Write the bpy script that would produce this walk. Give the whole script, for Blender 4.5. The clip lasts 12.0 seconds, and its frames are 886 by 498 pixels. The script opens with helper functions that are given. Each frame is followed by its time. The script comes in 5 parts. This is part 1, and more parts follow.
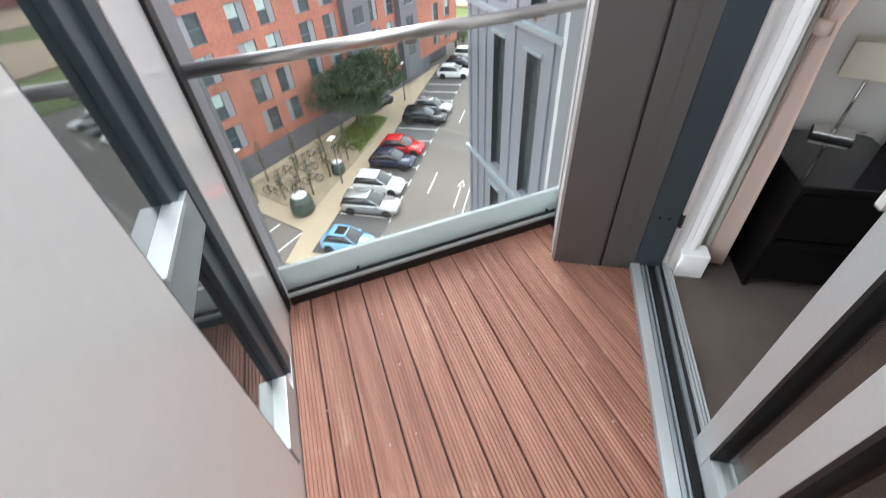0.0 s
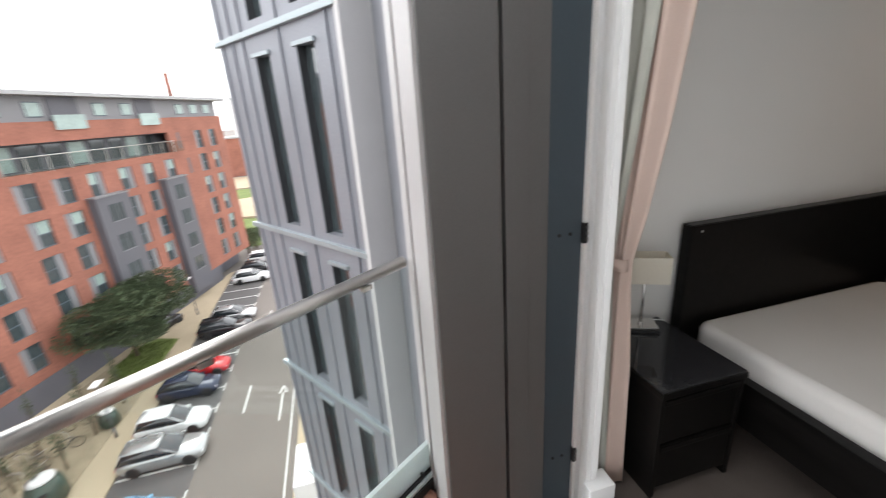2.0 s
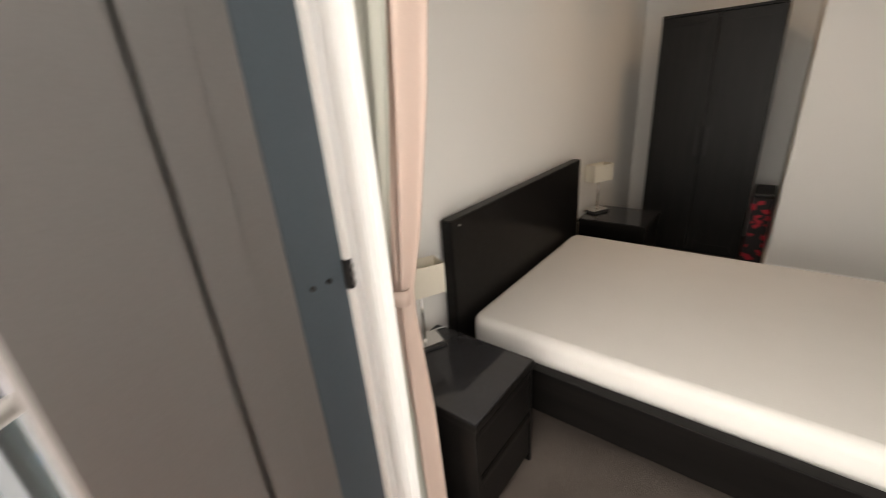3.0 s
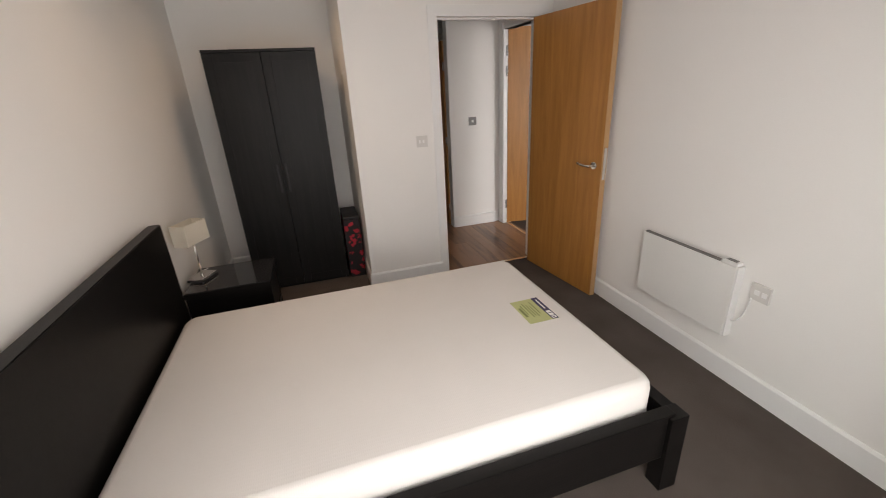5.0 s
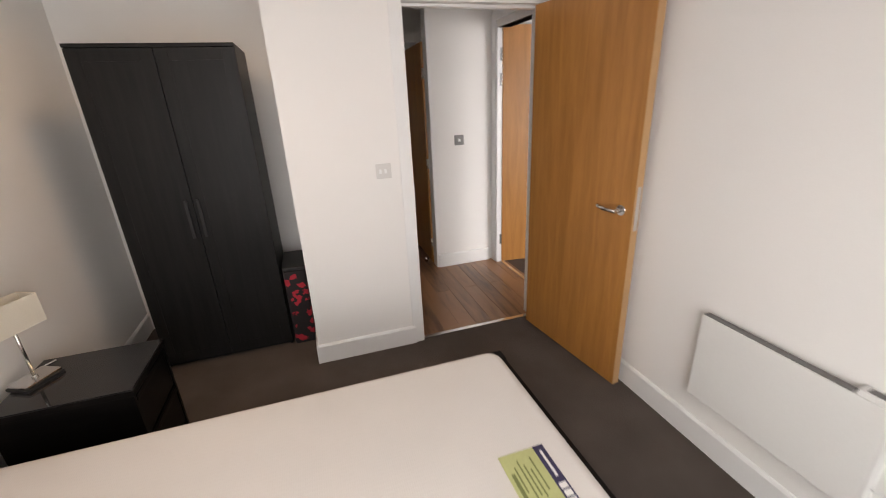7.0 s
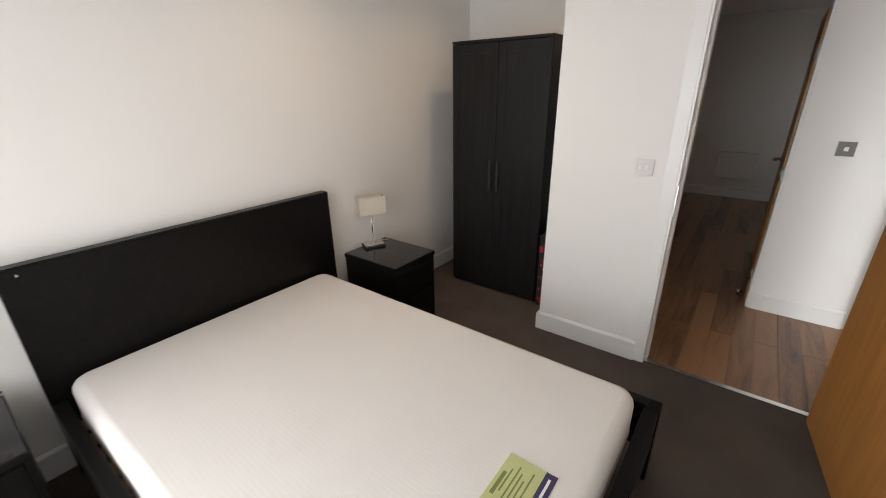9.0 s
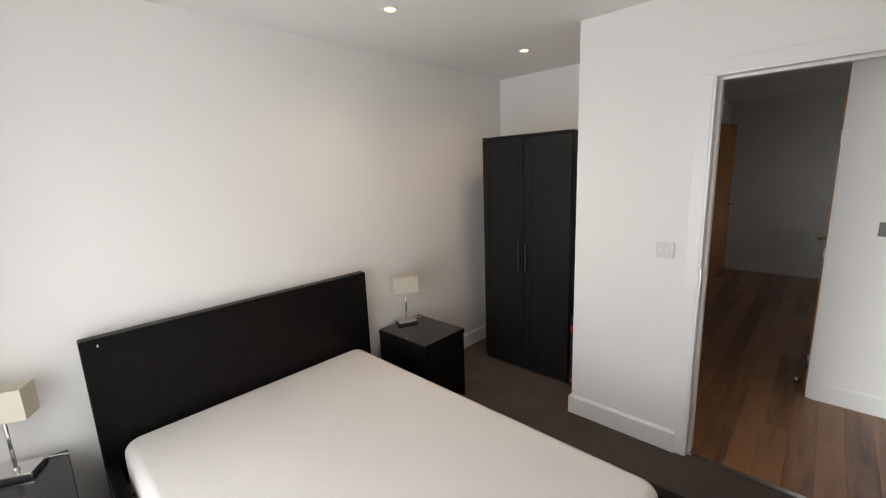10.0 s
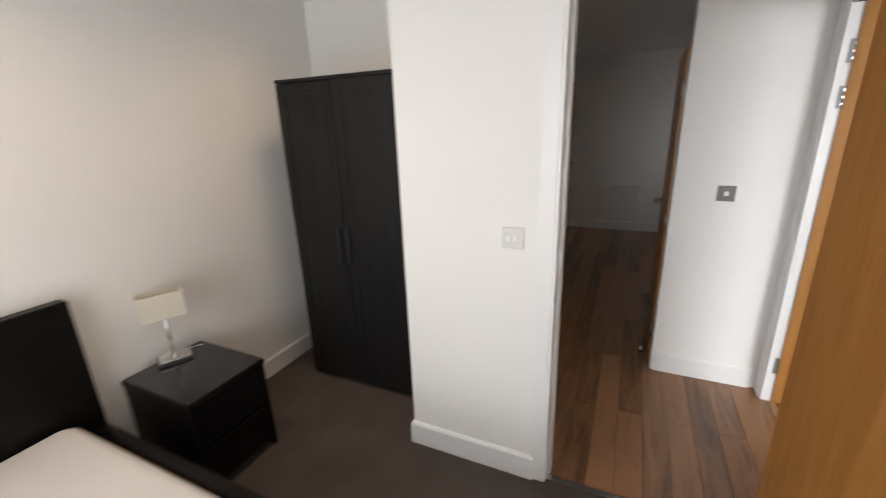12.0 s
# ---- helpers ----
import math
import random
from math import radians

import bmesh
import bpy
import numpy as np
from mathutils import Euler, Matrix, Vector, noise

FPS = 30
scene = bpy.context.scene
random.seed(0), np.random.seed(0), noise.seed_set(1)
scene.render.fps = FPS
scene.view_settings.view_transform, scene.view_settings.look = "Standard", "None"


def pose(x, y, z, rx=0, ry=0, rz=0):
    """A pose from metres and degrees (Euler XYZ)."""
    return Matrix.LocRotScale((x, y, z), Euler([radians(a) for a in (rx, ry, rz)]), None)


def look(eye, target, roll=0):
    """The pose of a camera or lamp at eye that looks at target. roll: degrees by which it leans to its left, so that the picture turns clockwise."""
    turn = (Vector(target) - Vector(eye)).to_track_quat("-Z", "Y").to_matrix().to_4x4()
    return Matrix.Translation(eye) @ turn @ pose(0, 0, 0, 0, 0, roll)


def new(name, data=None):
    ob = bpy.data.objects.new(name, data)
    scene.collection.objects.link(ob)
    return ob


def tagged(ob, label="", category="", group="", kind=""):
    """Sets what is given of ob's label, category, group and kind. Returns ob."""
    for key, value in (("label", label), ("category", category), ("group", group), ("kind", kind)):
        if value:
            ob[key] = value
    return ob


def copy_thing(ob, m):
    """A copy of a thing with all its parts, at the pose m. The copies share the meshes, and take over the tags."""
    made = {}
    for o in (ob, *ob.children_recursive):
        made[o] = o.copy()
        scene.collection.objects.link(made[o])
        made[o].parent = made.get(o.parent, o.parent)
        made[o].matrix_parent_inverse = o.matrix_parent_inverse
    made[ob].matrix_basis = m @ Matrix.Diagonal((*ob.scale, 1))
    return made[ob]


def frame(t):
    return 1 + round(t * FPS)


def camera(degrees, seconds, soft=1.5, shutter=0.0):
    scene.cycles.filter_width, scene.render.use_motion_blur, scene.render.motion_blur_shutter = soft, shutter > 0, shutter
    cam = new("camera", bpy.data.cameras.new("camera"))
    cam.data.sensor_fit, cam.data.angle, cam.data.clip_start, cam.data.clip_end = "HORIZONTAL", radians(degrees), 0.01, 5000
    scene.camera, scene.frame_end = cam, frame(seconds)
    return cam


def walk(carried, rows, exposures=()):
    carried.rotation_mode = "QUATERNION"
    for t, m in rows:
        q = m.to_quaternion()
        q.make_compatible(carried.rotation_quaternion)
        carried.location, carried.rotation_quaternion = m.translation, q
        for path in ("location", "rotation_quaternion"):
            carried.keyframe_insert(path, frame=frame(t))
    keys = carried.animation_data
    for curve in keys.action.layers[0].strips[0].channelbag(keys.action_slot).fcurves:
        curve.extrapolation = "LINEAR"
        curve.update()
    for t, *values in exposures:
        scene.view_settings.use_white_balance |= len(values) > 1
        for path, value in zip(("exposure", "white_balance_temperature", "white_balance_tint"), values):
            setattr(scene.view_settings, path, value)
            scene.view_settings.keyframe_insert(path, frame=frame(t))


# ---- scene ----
cam = camera(94.9, 12.0, soft=0.9, shutter=0.4)
PATH = [
    (0, (2.045, -3.784, 1.419), (0.611, -4.187, 0.084), -4.2),
    (0.5, (1.995, -3.758, 1.479), (0.361, -4.113, 0.382), -4.1),
    (0.7, (1.96, -3.772, 1.495), (0.254, -4.099, 0.503), -4.1),
    (1, (1.886, -3.821, 1.543), (0.095, -4.062, 0.687), -3.8),
    (1.5, (1.736, -3.865, 1.573), (-0.134, -3.847, 0.864), -3.6),
    (2, (1.546, -3.895, 1.583), (-0.287, -3.424, 0.935), -3.9),
    (2.5, (1.343, -3.829, 1.582), (-0.265, -2.846, 0.91), -5.2),
    (3, (1.126, -3.627, 1.543), (-0.059, -2.199, 0.797), -4.6),
    (3.5, (1.032, -3.436, 1.568), (0.34, -1.727, 0.793), -4.4),
    (3.7, (1.019, -3.387, 1.591), (0.547, -1.614, 0.794), -4.4),
    (5.3, (0.901, -3.163, 1.594), (1.513, -1.409, 0.852), -3.5),
    (5.5, (0.925, -3.116, 1.589), (1.557, -1.375, 0.834), -3.9),
    (6, (1.031, -2.846, 1.544), (1.739, -1.127, 0.807), -4.5),
    (6.5, (1.177, -2.568, 1.569), (1.883, -0.844, 0.841), -3.5),
    (7, (1.362, -2.381, 1.578), (1.914, -0.59, 0.88), -2.7),
    (7.5, (1.623, -2.176, 1.602), (1.765, -0.295, 0.937), -0.7),
    (7.7, (1.73, -2.144, 1.591), (1.597, -0.267, 0.913), -0.0),
    (9.3, (2.306, -2.44, 1.6), (1.09, -1.011, 0.909), -1.9),
    (9.5, (2.362, -2.446, 1.613), (1.096, -1.018, 1.013), -2.2),
    (10, (2.377, -2.419, 1.666), (1.022, -0.997, 1.285), -2.2),
    (10.5, (2.343, -2.325, 1.667), (0.955, -0.916, 1.367), -2.0),
    (11, (2.319, -2.179, 1.651), (0.973, -0.746, 1.28), -2.0),
    (11.5, (2.229, -1.935, 1.609), (1.073, -0.376, 1.126), -1.8),
    (12, (2.172, -1.562, 1.644), (1.359, 0.167, 1.054), -2.0),
]
walk(cam, [(t, look(e, g, r)) for t, e, g, r in PATH],
     exposures=[(0.0, 1.66, 6150, 9), (1.0, 1.38, 6280, 9), (2.0, 1.35, 6450, 10), (2.5, 1.65, 6750, 10), (3.0, 2.15, 7400, 12), (3.7, 2.3, 7350, 12), (5.5, 2.55, 6950, 16), (7.5, 2.95, 6900, 15), (9.5, 2.75, 6500, 10), (10.5, 2.82, 6450, 9), (12.0, 3.06, 6500, 11)])

# ---- world and light ----
world = bpy.data.worlds.new("overcast_sky")
scene.world = world
world.use_nodes = True
wn = world.node_tree
wn.nodes.clear()
w_out = wn.nodes.new("ShaderNodeOutputWorld")
w_bg = wn.nodes.new("ShaderNodeBackground")
w_sky = wn.nodes.new("ShaderNodeTexSky")
w_sky.sky_type = "NISHITA"
w_sky.sun_disc = False
w_sky.sun_elevation = radians(48)
w_sky.sun_rotation = radians(258)
w_sky.dust_density = 4.0
w_hsv = wn.nodes.new("ShaderNodeHueSaturation")
w_hsv.inputs["Saturation"].default_value = 0.18
w_hsv.inputs["Value"].default_value = 1.0
w_cloud = wn.nodes.new("ShaderNodeTexNoise")
w_cloud.inputs["Scale"].default_value = 2.2
w_cloud.inputs["Detail"].default_value = 6
w_ramp = wn.nodes.new("ShaderNodeValToRGB")
w_ramp.color_ramp.elements[0].position = 0.3
w_ramp.color_ramp.elements[0].color = (10.5, 10.8, 11.2, 1)
w_ramp.color_ramp.elements[1].position = 0.6
w_ramp.color_ramp.elements[1].color = (13.5, 13.6, 13.8, 1)
w_mix = wn.nodes.new("ShaderNodeMix")
w_mix.data_type = "RGBA"
w_mix.inputs[0].default_value = 0.75
wn.links.new(w_sky.outputs[0], w_hsv.inputs["Color"])
wn.links.new(w_cloud.outputs["Fac"], w_ramp.inputs[0])
wn.links.new(w_hsv.outputs[0], w_mix.inputs[6])
wn.links.new(w_ramp.outputs[0], w_mix.inputs[7])
wn.links.new(w_mix.outputs[2], w_bg.inputs["Color"])
w_bg.inputs["Strength"].default_value = 0.105
wn.links.new(w_bg.outputs[0], w_out.inputs["Surface"])

sun = new("sun", bpy.data.lights.new("sun", "SUN"))
sun.data.energy = 0.62
sun.data.angle = radians(25)
sun.data.color = (1.0, 0.96, 0.9)
sun.matrix_world = look((0, 0, 40), (14, 3, 24))

# daylight that enters by the glazed door
sky_in = new("window_daylight", bpy.data.lights.new("window_daylight", "AREA"))
sky_in.data.shape = "RECTANGLE"
sky_in.data.size, sky_in.data.size_y = 1.75, 2.1
sky_in.data.spread = radians(172)
sky_in.data.energy = 5.8
sky_in.data.color = (0.95, 0.98, 1.0)
sky_in.matrix_world = look((1.39, -3.126, 1.1), (1.39, 0, 1.1))

# daylight by the window of the neighbouring bedroom, which reaches the hall through its open door
sky_in_next = new("next_window_daylight", bpy.data.lights.new("next_window_daylight", "AREA"))
sky_in_next.data.shape = "RECTANGLE"
sky_in_next.data.size, sky_in_next.data.size_y = 1.6, 2.0
sky_in_next.data.spread = radians(140)
sky_in_next.data.energy = 6.6
sky_in_next.data.color = (0.95, 0.98, 1.0)
sky_in_next.matrix_world = look((5.1, -3.17, 1.2), (4.1, 0, 1.2))

# the two ceiling downlights
for dx, dy in ((0.66, -0.94), (0.70, 0.25)):
    lamp = new("downlight_lamp", bpy.data.lights.new("downlight_lamp", "SPOT"))
    lamp.data.energy = 2.8
    lamp.data.color = (1.0, 0.68, 0.40)
    lamp.data.spot_size, lamp.data.spot_blend = radians(150), 1.0
    lamp.data.shadow_soft_size = 0.1
    lamp.matrix_world = look((dx, dy, 2.46), (dx + 0.01, dy, 0))

# ---- materials ----
def material(name, base, rough=0.6, metal=0.0, vary=0.08, scale=6.0, fine=60.0, bump=0.1, island=0.0, spec=0.5, coords="Object", bump_dist=0.004):
    m = bpy.data.materials.new(name)
    m.use_nodes = True
    nt = m.node_tree
    b = nt.nodes["Principled BSDF"]
    b.inputs["Roughness"].default_value = rough
    b.inputs["Metallic"].default_value = metal
    b.inputs["Specular IOR Level"].default_value = spec
    tc = nt.nodes.new("ShaderNodeTexCoord")
    n1 = nt.nodes.new("ShaderNodeTexNoise")
    n1.inputs["Scale"].default_value = scale
    n1.inputs["Detail"].default_value = 5
    n2 = nt.nodes.new("ShaderNodeTexNoise")
    n2.inputs["Scale"].default_value = fine
    n2.inputs["Detail"].default_value = 4
    nt.links.new(tc.outputs[coords], n1.inputs["Vector"])
    nt.links.new(tc.outputs[coords], n2.inputs["Vector"])
    add = nt.nodes.new("ShaderNodeMath")
    add.operation = "ADD"
    nt.links.new(n1.outputs["Fac"], add.inputs[0])
    nt.links.new(n2.outputs["Fac"], add.inputs[1])
    last = add
    if island:
        oi = nt.nodes.new("ShaderNodeObjectInfo")
        ma = nt.nodes.new("ShaderNodeMath")
        ma.operation = "MULTIPLY_ADD"
        ma.inputs[1].default_value = island
        nt.links.new(oi.outputs["Random"], ma.inputs[0])
        nt.links.new(add.outputs[0], ma.inputs[2])
        last = ma
    mr = nt.nodes.new("ShaderNodeMapRange")
    mr.inputs[1].default_value = 0.6
    mr.inputs[2].default_value = 1.4 + island
    mr.inputs[3].default_value = 1 - vary
    mr.inputs[4].default_value = 1 + vary
    nt.links.new(last.outputs[0], mr.inputs[0])
    vm = nt.nodes.new("ShaderNodeVectorMath")
    vm.operation = "SCALE"
    vm.inputs[0].default_value = base
    nt.links.new(mr.outputs[0], vm.inputs["Scale"])
    nt.links.new(vm.outputs[0], b.inputs["Base Color"])
    rr = nt.nodes.new("ShaderNodeMapRange")
    rr.inputs[3].default_value = max(0.02, rough - 0.03)
    rr.inputs[4].default_value = min(1, rough + 0.03)
    nt.links.new(n1.outputs["Fac"], rr.inputs[0])
    nt.links.new(rr.outputs[0], b.inputs["Roughness"])
    if bump:
        bp = nt.nodes.new("ShaderNodeBump")
        bp.inputs["Strength"].default_value = bump
        bp.inputs["Distance"].default_value = bump_dist
        nt.links.new(n2.outputs["Fac"], bp.inputs["Height"])
        nt.links.new(bp.outputs[0], b.inputs["Normal"])
    return m


def wood(name, dark, light, stretch=(1, 12, 12), scale=2.0, rough=0.4, island=0.0, spec=0.5, bump=0.08, wear=None):
    m = bpy.data.materials.new(name)
    m.use_nodes = True
    nt = m.node_tree
    b = nt.nodes["Principled BSDF"]
    b.inputs["Roughness"].default_value = rough
    b.inputs["Specular IOR Level"].default_value = spec
    tc = nt.nodes.new("ShaderNodeTexCoord")
    mp = nt.nodes.new("ShaderNodeMapping")
    mp.inputs["Scale"].default_value = stretch
    nt.links.new(tc.outputs["Object"], mp.inputs["Vector"])
    oi = nt.nodes.new("ShaderNodeObjectInfo")
    sh = nt.nodes.new("ShaderNodeVectorMath")
    sh.operation = "ADD"
    cx = nt.nodes.new("ShaderNodeCombineXYZ")
    mu = nt.nodes.new("ShaderNodeMath")
    mu.operation = "MULTIPLY"
    mu.inputs[1].default_value = 37.0
    nt.links.new(oi.outputs["Random"], mu.inputs[0])
    nt.links.new(mu.outputs[0], cx.inputs[0])
    nt.links.new(mu.outputs[0], cx.inputs[1])
    nt.links.new(mp.outputs[0], sh.inputs[0])
    nt.links.new(cx.outputs[0], sh.inputs[1])
    n1 = nt.nodes.new("ShaderNodeTexNoise")
    n1.inputs["Scale"].default_value = scale
    n1.inputs["Detail"].default_value = 7
    n1.inputs["Distortion"].default_value = 0.6
    nt.links.new(sh.outputs[0], n1.inputs["Vector"])
    n2 = nt.nodes.new("ShaderNodeTexNoise")
    n2.inputs["Scale"].default_value = scale * 9
    n2.inputs["Detail"].default_value = 4
    nt.links.new(sh.outputs[0], n2.inputs["Vector"])
    ad = nt.nodes.new("ShaderNodeMath")
    ad.operation = "MULTIPLY_ADD"
    ad.inputs[1].default_value = 0.35
    nt.links.new(n2.outputs["Fac"], ad.inputs[0])
    nt.links.new(n1.outputs["Fac"], ad.inputs[2])
    a2 = nt.nodes.new("ShaderNodeMath")
    a2.operation = "MULTIPLY_ADD"
    a2.inputs[1].default_value = island
    nt.links.new(oi.outputs["Random"], a2.inputs[0])
    nt.links.new(ad.outputs[0], a2.inputs[2])
    ramp = nt.nodes.new("ShaderNodeValToRGB")
    ramp.color_ramp.elements[0].position = 0.45
    ramp.color_ramp.elements[0].color = (*dark, 1)
    ramp.color_ramp.elements[1].position = 0.85 + island
    ramp.color_ramp.elements[1].color = (*light, 1)
    nt.links.new(a2.outputs[0], ramp.inputs[0])
    nt.links.new(ramp.outputs[0], b.inputs["Base Color"])
    if wear:
        n3 = nt.nodes.new("ShaderNodeTexNoise")
        n3.inputs["Scale"].default_value = 3.0
        n3.inputs["Detail"].default_value = 6
        n3.inputs["Roughness"].default_value = 0.7
        mp3 = nt.nodes.new("ShaderNodeMapping")
        mp3.inputs["Scale"].default_value = (1.0, 3.0, 1.0)
        nt.links.new(tc.outputs["Object"], mp3.inputs["Vector"])
        nt.links.new(mp3.outputs[0], n3.inputs["Vector"])
        wr = nt.nodes.new("ShaderNodeMapRange")
        wr.inputs[1].default_value, wr.inputs[2].default_value = 0.60, 0.74
        wr.inputs[3].default_value, wr.inputs[4].default_value = 0.0, 0.75
        nt.links.new(n3.outputs["Fac"], wr.inputs[0])
        mxw = nt.nodes.new("ShaderNodeMix")
        mxw.data_type = "RGBA"
        mxw.inputs[7].default_value = (*wear, 1)
        nt.links.new(wr.outputs[0], mxw.inputs[0])
        nt.links.new(ramp.outputs[0], mxw.inputs[6])
        nt.links.new(mxw.outputs[2], b.inputs["Base Color"])
    bp = nt.nodes.new("ShaderNodeBump")
    bp.inputs["Strength"].default_value = bump
    bp.inputs["Distance"].default_value = 0.002
    nt.links.new(n2.outputs["Fac"], bp.inputs["Height"])
    nt.links.new(bp.outputs[0], b.inputs["Normal"])
    return m


def glass(name, tint=(0.95, 0.98, 0.97), rough=0.0, clear=0.9):
    """Thin pane: clear transmission with a gloss that rises at grazing angles."""
    m = bpy.data.materials.new(name)
    m.use_nodes = True
    nt = m.node_tree
    nt.nodes.remove(nt.nodes["Principled BSDF"])
    out = nt.nodes["Material Output"]
    tr = nt.nodes.new("ShaderNodeBsdfTransparent")
    tr.inputs[0].default_value = (*[c * clear for c in tint], 1)
    gl = nt.nodes.new("ShaderNodeBsdfGlossy")
    gl.inputs["Roughness"].default_value = rough
    lw = nt.nodes.new("ShaderNodeLayerWeight")
    pw = nt.nodes.new("ShaderNodeMath")
    pw.operation = "POWER"
    pw.inputs[1].default_value = 4.5
    nt.links.new(lw.outputs["Facing"], pw.inputs[0])
    fr = nt.nodes.new("ShaderNodeMath")
    fr.operation = "MULTIPLY_ADD"
    fr.inputs[1].default_value = 0.7
    fr.inputs[2].default_value = 0.035
    nt.links.new(pw.outputs[0], fr.inputs[0])
    mx = nt.nodes.new("ShaderNodeMixShader")
    nt.links.new(fr.outputs[0], mx.inputs[0])
    nt.links.new(tr.outputs[0], mx.inputs[1])
    nt.links.new(gl.outputs[0], mx.inputs[2])
    nt.links.new(mx.outputs[0], out.inputs["Surface"])
    return m


def emitter(name, colour, strength):
    m = bpy.data.materials.new(name)
    m.use_nodes = True
    b = m.node_tree.nodes["Principled BSDF"]
    b.inputs["Base Color"].default_value = (*colour, 1)
    b.inputs["Emission Color"].default_value = (*colour, 1)
    b.inputs["Emission Strength"].default_value = strength
    return m


M_WALL = material("wall_paint", (0.84, 0.825, 0.80), 0.65, vary=0.02, scale=1.5, fine=220, bump=0.06)
M_CEIL = material("ceiling_paint", (0.84, 0.83, 0.81), 0.8, vary=0.015, scale=1.5, fine=200, bump=0.04)
M_TRIM = material("white_gloss_trim", (0.82, 0.82, 0.81), 0.34, vary=0.012, scale=3, fine=90, bump=0.0)
M_CARPET = material("carpet", (0.125, 0.102, 0.09), 0.97, vary=0.28, scale=3.5, fine=420, bump=0.9, spec=0.1, bump_dist=0.008)
M_BLACK = wood("black_brown_wood", (0.003, 0.0027, 0.0025), (0.0075, 0.0065, 0.006), (1, 14, 14), 2.0, 0.34, spec=0.16, bump=0.12)
M_BLACKV = wood("black_brown_wood_upright", (0.008, 0.008, 0.008), (0.015, 0.0145, 0.014), (14, 14, 1), 2.0, 0.42, spec=0.2, bump=0.12)
M_OAK = wood("oak_veneer", (0.35, 0.148, 0.034), (0.47, 0.213, 0.054), (9, 9, 0.7), 2.2, 0.35, bump=0.05)
M_PLANK = wood("walnut_laminate", (0.055, 0.024, 0.012), (0.34, 0.175, 0.085), (14, 1.6, 14), 1.2, 0.3, island=0.5, bump=0.06)
M_DECK = wood("decking_timber", (0.26, 0.105, 0.07), (0.52, 0.27, 0.195), (1.2, 16, 16), 1.6, 0.6, island=0.12, bump=0.5, wear=(0.66, 0.50, 0.36))
M_STEEL = material("brushed_steel", (0.56, 0.54, 0.51), 0.3, 1.0, 0.06, 8, 160, 0.05)
M_CHROME = material("satin_chrome", (0.72, 0.71, 0.69), 0.2, 1.0, 0.03, 8, 160, 0.02)
M_ALU = material("grey_aluminium", (0.42, 0.47, 0.49), 0.42, 0.55, 0.05, 3, 160, 0.03)
M_ALU_PALE = material("pale_aluminium", (0.62, 0.66, 0.67), 0.4, 0.35, 0.05, 3, 160, 0.03)
M_FRAME = material("slate_grey_frame", (0.075, 0.10, 0.12), 0.4, 0.1, 0.06, 3, 160, 0.03)
M_CLAD = material("bronze_grey_cladding", (0.168, 0.164, 0.16), 0.5, 0.15, 0.07, 1.2, 200, 0.04)
M_PANEL = material("white_glazed_panel", (0.88, 0.865, 0.85), 0.06, 0, 0.03, 0.8, 30, 0.0)
M_PALE = material("pale_render_panel", (0.70, 0.68, 0.67), 0.5, 0, 0.05, 1.5, 90, 0.05)
M_RETURN = material("pale_ribbed_metal", (0.60, 0.59, 0.585), 0.5, 0.1, 0.06, 1.5, 90, 0.04)
M_ZINC = material("zinc_sheet", (0.29, 0.30, 0.33), 0.45, 0.35, 0.12, 0.9, 40, 0.05)
M_BLACKP = material("black_rubber", (0.012, 0.012, 0.013), 0.55, 0, 0.1, 5, 100, 0.05)
M_MATT = material("mattress_ticking", (0.66, 0.63, 0.60), 0.9, 0, 0.04, 5, 260, 0.25, spec=0.15)
M_SHADE = material("cream_lampshade", (0.82, 0.77, 0.67), 0.8, 0, 0.05, 7, 320, 0.3)
M_HEATER = material("white_enamel", (0.78, 0.775, 0.75), 0.35, 0, 0.02, 4, 120, 0.02)
M_PLASTIC = material("white_plastic", (0.76, 0.755, 0.74), 0.3, 0, 0.02, 6, 90, 0.02)
M_NICKEL = material("grey_metal_plate", (0.17, 0.165, 0.16), 0.4, 0.35, 0.05, 6, 120, 0.03)
M_CURTAIN = material("pink_curtain", (0.72, 0.585, 0.515), 0.85, 0, 0.06, 4, 340, 0.3, spec=0.2)
M_LINING = material("curtain_lining", (0.66, 0.66, 0.60), 0.85, 0, 0.05, 4, 340, 0.3, spec=0.2)


def let_light_through(m, share):
    """Thin cloth: part of the light that falls on it comes out behind."""
    nt = m.node_tree
    b = nt.nodes["Principled BSDF"]
    tl = nt.nodes.new("ShaderNodeBsdfTranslucent")
    nt.links.new(b.inputs["Base Color"].links[0].from_socket, tl.inputs["Color"])
    mx = nt.nodes.new("ShaderNodeMixShader")
    mx.inputs[0].default_value = share
    nt.links.new(b.outputs[0], mx.inputs[1])
    nt.links.new(tl.outputs[0], mx.inputs[2])
    nt.links.new(mx.outputs[0], nt.nodes["Material Output"].inputs["Surface"])


let_light_through(M_CURTAIN, 0.5)
let_light_through(M_LINING, 0.5)
let_light_through(M_SHADE, 0.35)
M_SWITCH = material("aged_white_plastic", (0.66, 0.645, 0.62), 0.35, 0, 0.03, 6, 90, 0.02)
M_SLOT = material("dark_slot_lining", (0.035, 0.038, 0.042), 0.6, 0, 0.1, 2, 40, 0.02)
M_GLASS = glass("clear_glass")
M_GLASS_RAIL = glass("balustrade_glass", (0.95, 0.98, 0.97), 0.0, 0.94)
M_FROST = material("frosted_strip", (0.74, 0.80, 0.80), 0.35, 0, 0.04, 3, 60, 0.02)
let_light_through(M_FROST, 0.5)
